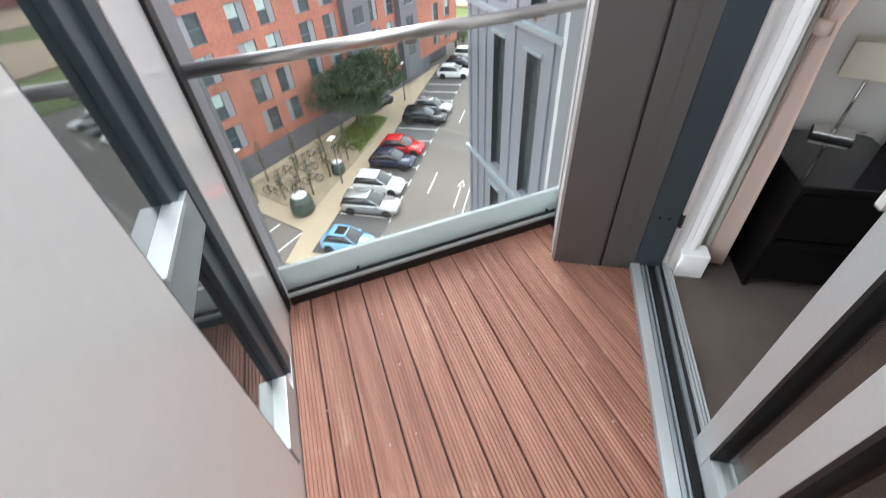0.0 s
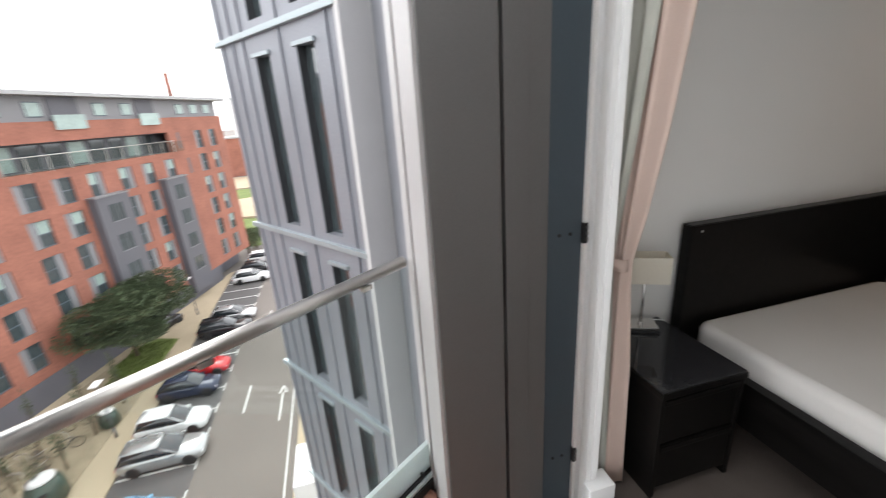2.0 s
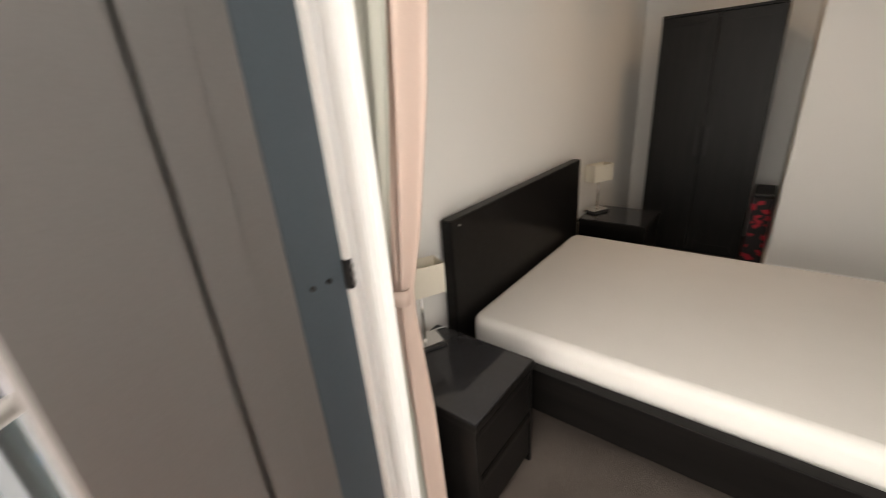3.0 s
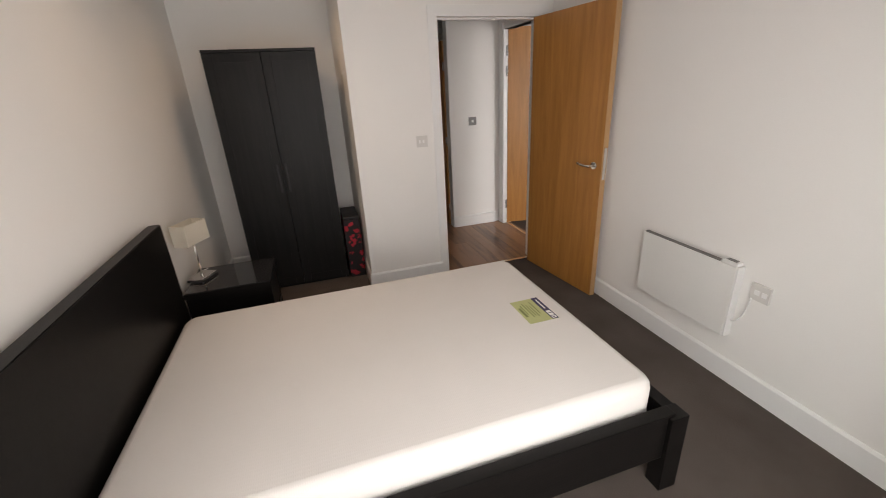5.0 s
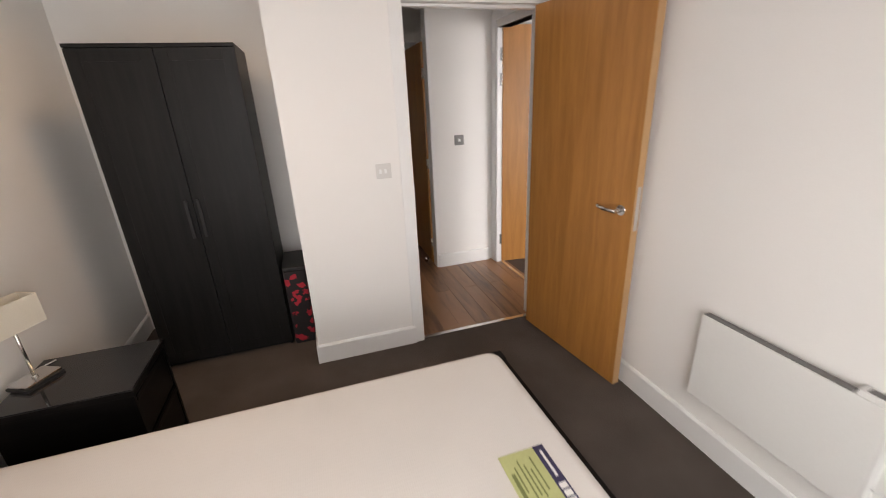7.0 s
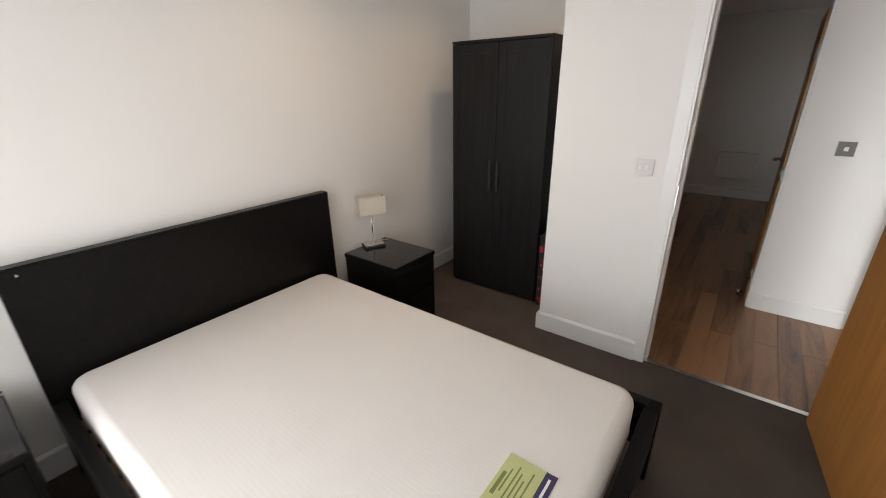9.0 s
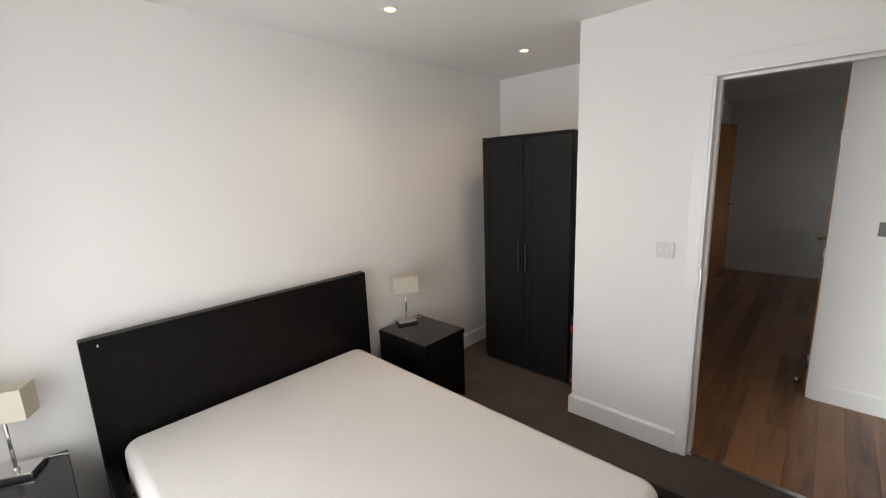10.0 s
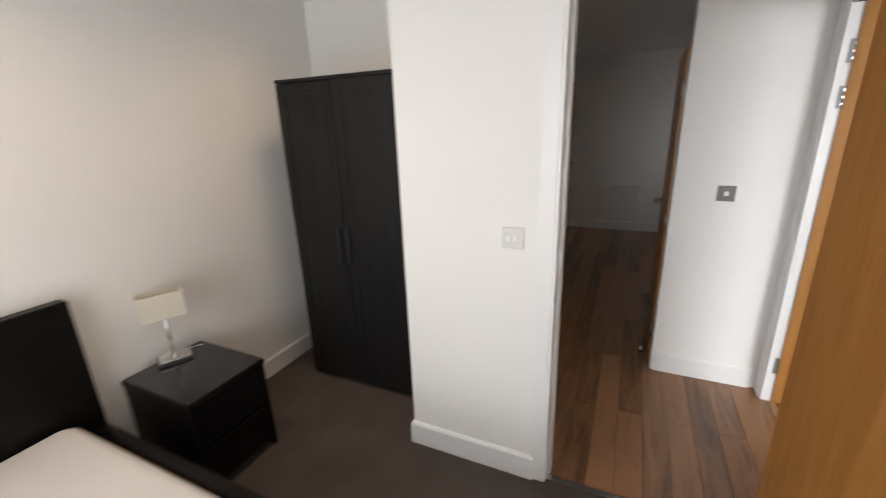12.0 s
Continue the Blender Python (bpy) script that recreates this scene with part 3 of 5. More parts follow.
# ---- balcony: clad column and its pale return ----
BO = pose(-0.022, 0.012, 0)
col = thing("wall_column", BO, "bronze-grey metal clad column beside the balcony door", "cladding", kind="structure")
part("cladding_panel", boxm(0.36, 0.472, -3.655, -3.437, -0.3, 3.2, bevel=0.003), M_CLAD, col)
part("cladding_panel", boxm(0.36, 0.468, -3.423, -3.345, -0.3, 3.2, bevel=0.003), M_CLAD, col)
part("cladding_panel", boxm(0.36, 0.462, -3.345, -3.277, -0.3, 3.2, bevel=0.003), M_CLAD, col)
part("seam", boxm(0.36, 0.440, -3.44, -3.42, -0.3, 3.2), M_CLAD, col)
part("core", boxm(-0.05, 0.36, -3.6, -3.15, -0.3, 3.2), M_CLAD, col)
ret = thing("wall_column_return", BO, "pale ribbed panel on the column's outer side", "cladding", kind="structure")
for a, b, dy in ((0.30, 0.452, 0.0), (0.16, 0.292, 0.012), (0.03, 0.152, 0.004), (-0.05, 0.022, 0.02)):
    part("return_strip", boxm(a, b, -3.668 + dy, -3.6, -17.0, 6.0, bevel=0.003), M_RETURN, ret)

# ---- balcony door: frame, sill, sliding leaf, fixed leaf ----
frame_ = thing("door_2_frame", BO, "slate-blue aluminium frame of the balcony door", "door frame", kind="structure")
part("jamb", boxm(0.40, 0.458, -3.275, -3.14, -0.06, 2.27, bevel=0.002), M_FRAME, frame_)
part("jamb", boxm(2.31, 2.33, -3.275, -3.14, -0.06, 2.27, bevel=0.002), M_FRAME, frame_)
part("head", boxm(0.40, 2.33, -3.275, -3.14, 2.21, 2.27, bevel=0.002), M_FRAME, frame_)
part("gasket", boxm(0.45, 0.462, -3.142, -3.128, 0.0, 2.21), M_BLACKP, frame_)
for z in (0.257, 1.176):
    kp = part("lock_keep", boxm(0.45, 0.474, -3.155, -3.125, z - 0.035, z + 0.035, bevel=0.003), M_BLACKP, frame_, "black lock keep")
    for dz in (-0.02, 0.0, 0.02):
        part("keep_slot", boxm(0.474, 0.478, -3.146, -3.134, z + dz - 0.005, z + dz + 0.005), M_NICKEL, kp)
    for dy in (-3.235, -3.195):
        part("screw", tube(bmesh.new(), (0.455, dy, z), (0.462, dy, z), 0.006, 10), M_BLACKP, frame_)
sill = thing("door_2_sill", BO, "grooved grey aluminium sliding door sill", "threshold", kind="structure")
part("sill_plate", boxm(0.458, 2.31, -3.29, -3.14, -0.09, -0.05), M_ALU, sill)
for a, b, z, m in ((-3.29, -3.248, -0.026, M_ALU_PALE), (-3.243, -3.228, -0.034, M_ALU), (-3.222, -3.214, -0.028, M_ALU), (-3.205, -3.176, -0.04, M_BLACKP), (-3.172, -3.158, -0.03, M_ALU)):
    part("track", boxm(0.458, 2.31, a, b, -0.05, z, bevel=0.002), m, sill)
for y in (-3.15, -3.138, -3.126):
    part("running_rail", boxm(0.462, 2.31, y - 0.0045, y + 0.0045, -0.05, 0.008, bevel=0.002), M_ALU_PALE, sill, "shiny metal running rail")
part("rail_bed", boxm(0.462, 2.31, -3.157, -3.12, -0.06, -0.006), M_BLACKP, sill)


def glazed_leaf(name, x0, x1, y0, y1, label, stile):
    d = thing(name, BO, label, "glass door", kind="structure")
    part("stile", boxm(x0, x0 + stile, y0, y1, 0.0, 2.2, bevel=0.004), M_ALU_PALE, d)
    part("stile", boxm(x1 - stile, x1, y0, y1, 0.0, 2.2, bevel=0.004), M_ALU_PALE, d)
    part("bottom_rail", boxm(x0 + stile, x1 - stile, y0, y1, 0.0, 0.09, bevel=0.004), M_ALU_PALE, d)
    part("top_rail", boxm(x0 + stile, x1 - stile, y0, y1, 2.12, 2.2, bevel=0.004), M_ALU_PALE, d)
    ym = (y0 + y1) / 2
    g = part("pane", boxm(x0 + stile, x1 - stile, ym - 0.008, ym + 0.008, 0.09, 2.12), M_GLASS, d)
    g.visible_shadow = False
    for a, b in ((x0 + stile, x0 + stile + 0.012), (x1 - stile - 0.012, x1 - stile)):
        part("glazing_gasket", boxm(a, b, y0 - 0.002, y1 + 0.002, 0.09, 2.12), M_BLACKP, d)
    return d


leaf = glazed_leaf("door_2", 1.335, 2.305, -3.19, -3.13, "pale aluminium sliding glass door, slid open", 0.085)
h = part("handle", boxm(1.36, 1.395, -3.212, -3.19, 0.96, 1.12, bevel=0.006), M_ALU_PALE, leaf, "pale pull handle")
part("lever", boxm(1.367, 1.388, -3.24, -3.212, 0.98, 1.10, bevel=0.006), M_PLASTIC, h)
glazed_leaf("window_2", 1.60, 2.305, -3.26, -3.205, "fixed glass panel in pale aluminium beside the door", 0.07)
rev = thing("trim_reveal", pose(0, 0, 0), "white moulded lining of the balcony door reveal", "trim", kind="structure")
for a, b, x in ((-3.128, -3.099, 0.478), (-3.098, -3.074, 0.478), (-3.073, -3.045, 0.480)):
    part("lining_strip", boxm(0.44, x, a, b, 0.0, 2.27, bevel=0.004), M_TRIM, rev)
part("plinth_block", boxm(0.44, 0.525, -3.105, -2.99, 0.0, 0.13, bevel=0.005), M_TRIM, rev)
solid("trim_reveal_head", boxm(0.47, 2.33, -3.128, -2.99, 2.255, 2.275), M_TRIM, "white lining over the balcony door", "trim")
solid("trim_reveal_side", boxm(2.31, 2.335, -3.128, -2.985, 0.0, 2.255), M_TRIM, "white lining at the fixed panel", "trim")

# ---- bedroom: bed ----
bed = thing("bed", pose(0, 0, 0), "black-brown wooden double bed with a tall headboard", "bed")
bm = bmesh.new()
prism(bm, [(0.035, -2.318), (0.095, -2.318), (0.095, -0.814), (0.035, -0.814)], 0.0, 0.995)
bmesh.ops.bevel(bm, geom=list(bm.edges), offset=0.004, segments=2, affect="EDGES")
hb = part("headboard", bm, M_BLACK, bed)
part("paint_chip", boxm(0.094, 0.0965, -2.260, -2.254, 0.957, 0.967), M_SWITCH, hb, "small pale chip")
for y0, y1 in ((-2.318, -2.268), (-0.868, -0.814)):
    part("side_rail", boxm(0.095, 2.075, y0, y1, 0.17, 0.385, bevel=0.004), M_BLACK, bed)
part("foot_rail", boxm(2.065, 2.12, -2.30, -0.832, 0.20, 0.372, bevel=0.004), M_BLACK, bed)
for y0, y1 in ((-2.335, -2.262), (-0.872, -0.80)):
    part("leg", boxm(2.04, 2.125, y0, y1, 0.0, 0.375, bevel=0.004), M_BLACK, bed)
part("centre_beam", boxm(0.095, 2.045, -1.60, -1.54, 0.18, 0.24), M_BLACK, bed)
for i in range(16):
    x = 0.16 + i * 0.118
    part("slat", boxm(x, x + 0.068, -2.268, -0.868, 0.285, 0.30), M_OAK, bed, "pale bed slat" if i == 0 else "")


def quilted():
    m = material("mattress_cover", (0.66, 0.63, 0.60), 0.9, 0, 0.03, 4, 240, 0.0, spec=0.12)
    nt = m.node_tree
    b = nt.nodes["Principled BSDF"]
    tc = nt.nodes.new("ShaderNodeTexCoord")
    wv = nt.nodes.new("ShaderNodeTexWave")
    wv.inputs["Scale"].default_value = 20
    wv.inputs["Distortion"].default_value = 1.5
    wv.bands_direction = "Y"
    wv2 = nt.nodes.new("ShaderNodeTexWave")
    wv2.inputs["Scale"].default_value = 46
    wv2.bands_direction = "X"
    mul = nt.nodes.new("ShaderNodeMath")
    mul.operation = "MULTIPLY"
    bp = nt.nodes.new("ShaderNodeBump")
    bp.inputs["Strength"].default_value = 0.09
    bp.inputs["Distance"].default_value = 0.003
    nt.links.new(tc.outputs["Object"], wv.inputs["Vector"])
    nt.links.new(tc.outputs["Object"], wv2.inputs["Vector"])
    nt.links.new(wv.outputs["Fac"], mul.inputs[0])
    nt.links.new(wv2.outputs["Fac"], mul.inputs[1])
    nt.links.new(mul.outputs[0], bp.inputs["Height"])
    nt.links.new(bp.outputs[0], b.inputs["Normal"])
    return m


def rounded_slab(x0, x1, y0, y1, z0, z1, rc, re, n=8):
    """A soft slab with round corners in plan (rc) and round edges (re)."""
    bm = bmesh.new()
    rings = []
    levels = [(z0, re)] + [(z0 + re - re * math.cos(a), re - re * math.sin(a)) for a in (0.5, 1.0, 1.57)]
    levels += [(z1 - re + re * math.sin(a), re - re * math.cos(a)) for a in (0.0, 0.4, 0.8, 1.2, 1.5)]
    for z, ins in levels:
        ring = []
        r = max(rc - ins, 0.004)
        for cx, cy, a0 in ((x1 - rc, y1 - rc, 0), (x0 + rc, y1 - rc, 90), (x0 + rc, y0 + rc, 180), (x1 - rc, y0 + rc, 270)):
            for i in range(n + 1):
                a = radians(a0 + 90 * i / n)
                ring.append(bm.verts.new((cx + r * math.cos(a), cy + r * math.sin(a), z)))
        rings.append(ring)
    for lo, hi in zip(rings, rings[1:]):
        for i in range(len(lo)):
            f = bm.faces.new((lo[i], lo[(i + 1) % len(lo)], hi[(i + 1) % len(lo)], hi[i]))
            f.smooth = True
    bm.faces.new(rings[0][::-1])
    bm.faces.new(rings[-1])
    return bm


mat = thing("mattress", pose(0, 0, 0), "bare off-white foam mattress on the bed frame", "mattress")
part("cover", rounded_slab(0.11, 2.045, -2.25, -0.928, 0.30, 0.497, 0.075, 0.045), quilted(), mat)
part("seam_piping", rounded_slab(0.107, 2.048, -2.253, -0.925, 0.325, 0.335, 0.078, 0.004), M_MATT, mat)

lab = thing("mattress_card", pose(1.784, -1.713, 0.499), "pale green printed care card with a navy band", "card")
M_CARD = material("green_card", (0.44, 0.46, 0.21), 0.5, 0, 0.08, 9, 90, 0.05)
M_NAVY = material("navy_ink", (0.035, 0.03, 0.085), 0.5, 0, 0.1, 9, 90, 0.02)
M_INK = material("olive_ink", (0.16, 0.18, 0.06), 0.6, 0, 0.1, 9, 90, 0.02)
part("card", boxm(0, 0.158, 0, 0.221, 0, 0.0015), M_CARD, lab)
part("band", boxm(0.122, 0.158, 0, 0.221, 0.0015, 0.0022), M_NAVY, lab, "navy printed band")
for i in range(3):
    part("symbol", boxm(0.128, 0.152, 0.006 + i * 0.026, 0.026 + i * 0.026, 0.0022, 0.0027), M_PLASTIC, lab)
part("symbol_dark", boxm(0.134, 0.146, 0.012, 0.02, 0.0027, 0.0031), M_NAVY, lab)
for i, (x, a, b) in enumerate(((0.012, 0.06, 0.15), (0.03, 0.08, 0.17), (0.048, 0.05, 0.19), (0.062, 0.06, 0.17), (0.076, 0.05, 0.15), (0.092, 0.07, 0.19))):
    part("print_bar", boxm(x, x + (0.012 if i == 0 else 0.005), a, b, 0.0015, 0.002), M_INK, lab)
part("print_bar_pale", boxm(0.136, 0.144, 0.1, 0.2, 0.0022, 0.0027), M_PLASTIC, lab)


# ---- bedroom: bedside chests and lamps ----
def bedside_chest():
    d = thing("bedside_chest", pose(0, 0, 0), "black-brown two-drawer bedside chest with a glass top", "nightstand", "bedside chests")
    for y in (0.0, 0.382):
        part("side_panel", boxm(0.0, 0.475, y, y + 0.018, 0.0, 0.497, bevel=0.002), M_BLACK, d)
    part("back_panel", boxm(0.0, 0.01, 0.018, 0.382, 0.03, 0.497), M_BLACK, d)
    part("bottom_panel", boxm(0.01, 0.44, 0.018, 0.382, 0.03, 0.048), M_BLACK, d)
    part("plinth", boxm(0.40, 0.42, 0.018, 0.382, 0.0, 0.03), M_BLACKP, d)
    part("top", boxm(-0.005, 0.482, -0.004, 0.404, 0.497, 0.523, bevel=0.003), M_BLACK, d)
    part("glass_top", boxm(0.0, 0.478, 0.0, 0.40, 0.5235, 0.5285, bevel=0.0015), M_TOPGLASS, d, "smoky glass top")
    for z0, z1 in ((0.045, 0.262), (0.275, 0.487)):
        dr = part("drawer", boxm(0.445, 0.470, 0.020, 0.380, z0, z1, bevel=0.003), M_BLACK, d)
        part("drawer_lip", boxm(0.458, 0.476, 0.022, 0.378, z1 - 0.03, z1 - 0.004, bevel=0.004), M_BLACK, dr)
    return d


M_TOPGLASS = material("smoked_glass", (0.022, 0.022, 0.024), 0.07, 0, 0.1, 4, 60, 0.0, spec=0.42)
ch = bedside_chest()
ch.matrix_basis = pose(0.06, -0.702, 0.0)
copy_thing(ch, pose(0.06, -2.825, 0.0))


def table_lamp():
    d = thing("table_lamp", pose(0, 0, 0), "small table lamp with a cream oblong shade on chrome stem", "lamp", "bedside lamps")
    part("base", boxm(-0.055, 0.055, -0.075, 0.075, 0.0, 0.013, bevel=0.003), M_BLACKP, d, "dark base block")
    part("base_plate", boxm(-0.05, 0.05, -0.07, 0.07, 0.013, 0.026, bevel=0.004), M_CHROME, d, "chrome base plate")
    part("stem", tube(bmesh.new(), (0, 0, 0.026), (0, 0, 0.30), 0.0065, 14), M_CHROME, d)
    part("stem_collar", tube(bmesh.new(), (0, 0, 0.024), (0, 0, 0.034), 0.012, 14), M_CHROME, d)
    part("bulb_holder", tube(bmesh.new(), (0, 0, 0.25), (0, 0, 0.31), 0.014, 14), M_PLASTIC, d)
    bm = bmesh.new()
    z0, z1, t = 0.248, 0.374, 0.0025
    for x0, x1, y0, y1 in ((-0.048, -0.048 + t, -0.094, 0.094), (0.048 - t, 0.048, -0.094, 0.094), (-0.048 + t, 0.048 - t, -0.094, -0.094 + t), (-0.048 + t, 0.048 - t, 0.094 - t, 0.094)):
        box(bm, x0, x1, y0, y1, z0, z1)
    part("shade", bm, M_SHADE, d, "cream fabric shade")
    bm = bmesh.new()
    tube(bm, (-0.046, 0, 0.30), (0.046, 0, 0.30), 0.002, 6)
    tube(bm, (0, -0.092, 0.30), (0, 0.092, 0.30), 0.002, 6)
    part("shade_spider", bm, M_CHROME, d)
    bm = bmesh.new()
    path_tube(bm, [(-0.05, 0.03, 0.006), (-0.075, 0.06, 0.004), (-0.078, 0.10, 0.004), (-0.07, 0.14, 0.004)], 0.003, 6)
    part("flex", bm, M_PLASTIC, d, "white flex")
    return d


lp = table_lamp()
lp.matrix_basis = pose(0.122, -0.485, 0.5285, 0, 0, -26)
copy_thing(lp, pose(0.115, -2.575, 0.5285, 0, 0, -26))


# ---- bedroom: wardrobe and what stands beside it ----
wd = thing("wardrobe", pose(0.279, 0.295, 0), "tall black two-door wardrobe with bar handles", "wardrobe")
WW, WD, WH = 0.776, 0.50, 1.907
for x in (0.0, WW - 0.018):
    part("side_panel", boxm(x, x + 0.018, 0.022, WD, 0.0, WH - 0.018, bevel=0.0015), M_BLACKV, wd)
part("top_panel", boxm(0.0, WW, 0.0, WD, WH - 0.018, WH, bevel=0.0015), M_BLACKV, wd)
part("back_panel", boxm(0.018, WW - 0.018, WD - 0.006, WD, 0.03, WH - 0.018), M_BLACKV, wd)
part("floor_panel", boxm(0.018, WW - 0.018, 0.024, WD - 0.006, 0.055, 0.075), M_BLACKV, wd)
part("plinth", boxm(0.018, WW - 0.018, 0.035, 0.05, 0.0, 0.055), M_BLACKV, wd)
for i, (x0, x1) in enumerate(((0.002, WW / 2 - 0.0025), (WW / 2 + 0.0025, WW - 0.002))):
    bm = bmesh.new()
    s, z0, z1 = 0.062, 0.035, WH - 0.022
    box(bm, x0, x0 + s, 0.0, 0.018, z0, z1, bevel=0.0015)
    box(bm, x1 - s, x1, 0.0, 0.018, z0, z1, bevel=0.0015)
    box(bm, x0 + s, x1 - s, 0.0, 0.018, z0, z0 + s, bevel=0.0015)
    box(bm, x0 + s, x1 - s, 0.0, 0.018, z1 - s, z1, bevel=0.0015)
    box(bm, x0 + s, x1 - s, 0.0032, 0.016, z0 + s, z1 - s)
    dr = part("door", bm, M_BLACKV, wd)
    hx = x1 - 0.03 if i == 0 else x0 + 0.03
    bm = bmesh.new()
    box(bm, hx - 0.008, hx + 0.008, -0.028, -0.016, 0.855, 1.085, bevel=0.003)
    for z in (0.87, 1.07):
        tube(bm, (hx, -0.018, z), (hx, 0.001, z), 0.005, 8)
    part("handle", bm, M_BLACKP, dr, "long black bar handle")


def floral():
    m = material("black_red_floral_fabric", (0.012, 0.010, 0.011), 0.8, 0, 0.1, 9, 200, 0.2)
    nt = m.node_tree
    b = nt.nodes["Principled BSDF"]
    tc = nt.nodes.new("ShaderNodeTexCoord")
    vo = nt.nodes.new("ShaderNodeTexVoronoi")
    vo.inputs["Scale"].default_value = 17
    ns = nt.nodes.new("ShaderNodeTexNoise")
    ns.inputs["Scale"].default_value = 30
    sb = nt.nodes.new("ShaderNodeMath")
    sb.operation = "MULTIPLY_ADD"
    sb.inputs[1].default_value = 0.9
    rp = nt.nodes.new("ShaderNodeValToRGB")
    rp.color_ramp.interpolation = "EASE"
    rp.color_ramp.elements[0].position = 0.80
    rp.color_ramp.elements[0].color = (0.42, 0.018, 0.035, 1)
    rp.color_ramp.elements[1].position = 0.84
    rp.color_ramp.elements[1].color = (0.012, 0.010, 0.011, 1)
    nt.links.new(tc.outputs["Object"], vo.inputs["Vector"])
    nt.links.new(tc.outputs["Object"], ns.inputs["Vector"])
    nt.links.new(ns.outputs["Fac"], sb.inputs[0])
    nt.links.new(vo.outputs["Distance"], sb.inputs[2])
    nt.links.new(sb.outputs[0], rp.inputs[0])
    nt.links.new(rp.outputs[0], b.inputs["Base Color"])
    return m


bag = thing("laundry_bag", pose(1.075, 0.285, 0.0), "black fabric laundry bag with red flowers beside the wardrobe", "bag")
part("bag_body", rounded_slab(0.0, 0.138, 0.0, 0.34, 0.0, 0.55, 0.012, 0.01), floral(), bag)
part("bag_rim", rounded_slab(-0.002, 0.140, -0.003, 0.343, 0.55, 0.575, 0.012, 0.006), M_BLACKP, bag, "black top binding")


# ---- doors ----
def oak_door(name, m, width, height, label, far_handle=True):
    """A flush veneered leaf; local x runs from the hinge edge, the face y = 0 shows."""
    d = thing(name, m, label, "door", kind="structure")
    part("leaf", boxm(0.0, width, 0.0, 0.044, 0.008, height, bevel=0.002), M_OAK, d)
    part("edge_lipping", boxm(width, width + 0.004, 0.001, 0.043, 0.008, height), M_LIP, d)
    part("latch_plate", boxm(width + 0.004, width + 0.006, 0.01, 0.034, 0.92, 1.14), M_CHROME, d)
    for s in ((-1, 1) if far_handle else (-1,)):
        y0 = 0.0 if s < 0 else 0.044
        hz, hx = 1.014, width - 0.068
        bm = bmesh.new()
        tube(bm, (hx, y0, hz), (hx, y0 + s * 0.008, hz), 0.026, 20)
        tube(bm, (hx, y0 + s * 0.008, hz), (hx, y0 + s * 0.05, hz), 0.010, 14)
        hd = part("lever_handle", bm, M_CHROME, d, "satin chrome lever handle")
        bm = bmesh.new()
        path_tube(bm, [(hx + 0.01, y0 + s * 0.05, hz), (hx - 0.06, y0 + s * 0.052, hz), (hx - 0.105, y0 + s * 0.047, hz + 0.004), (hx - 0.125, y0 + s * 0.038, hz + 0.006)], 0.0095, 12)
        part("lever", bm, M_CHROME, hd)
    for z in (0.22, 1.0, 1.78):
        bm = bmesh.new()
        tube(bm, (-0.006, 0.044, z - 0.045), (-0.006, 0.044, z + 0.045), 0.0065, 10)
        box(bm, -0.004, 0.0, 0.006, 0.042, z - 0.045, z + 0.045)
        part("hinge", bm, M_CHROME, d)
    return d


M_LIP = material("pale_oak_lipping", (0.47, 0.28, 0.13), 0.5, 0, 0.08, 6, 90, 0.05)
oak_door("door_1", pose(2.703, -0.034, 0, 0, 0, -83.2), 0.822, 2.045, "oak veneered bedroom door standing open against the wall")
oak_door("door_3", pose(2.435, 1.33, 0, 0, 0, 89), 0.76, 2.03, "oak veneered living room door standing open")
oak_door("door_4", pose(3.04, 1.075, 0, 0, 0, -9), 0.76, 2.12, "oak veneered door open in the second hall doorway")
oak_door("door_5", pose(1.235, 4.15, 0, 0, 0, 84), 0.78, 2.14, "oak veneered door ajar at the living room's far end", False)
fr = thing("door_4_frame", pose(0, 0, 0), "white gloss casing of the second hall doorway", "door frame", kind="structure")
part("architrave", boxm(2.982, 3.0, 1.105, 1.185, 0, 2.16, bevel=0.004), M_TRIM, fr)
part("architrave", boxm(2.986, 3.0, 1.12, 1.165, 0, 2.16, bevel=0.004), M_TRIM, fr)
part("jamb", boxm(2.99, 3.104, 1.085, 1.12, 0, 2.1, bevel=0.003), M_TRIM, fr)
part("jamb", boxm(2.99, 3.104, 0.27, 0.30, 0, 2.1, bevel=0.003), M_TRIM, fr)
part("head", boxm(2.99, 3.104, 0.30, 1.085, 2.1, 2.13, bevel=0.003), M_TRIM, fr)
part("architrave", boxm(2.982, 3.0, 0.20, 1.185, 2.16, 2.225, bevel=0.004), M_TRIM, fr)
for z in (0.24, 1.70, 1.90):
    hg = part("hinge_leaf", boxm(3.02, 3.07, 1.080, 1.0855, z - 0.05, z + 0.05, bevel=0.002), M_NICKEL, fr, "metal hinge leaf")
    for dz in (-0.032, 0.0, 0.032):
        part("hinge_screw", tube(bmesh.new(), (3.04, 1.081, z + dz), (3.04, 1.078, z + dz), 0.005, 10), M_CHROME, hg)
solid("threshold_strip", boxm(3.03, 3.06, 0.30, 1.085, -0.002, 0.007, bevel=0.002), M_CHROME, "metal strip at the second doorway", "threshold")
lf = thing("door_3_frame", pose(0, 0, 0), "white lining of the living room doorway", "door frame", kind="structure")
part("jamb", boxm(2.40, 2.42, 1.195, 1.31, 0, CEIL, bevel=0.003), M_TRIM, lf)

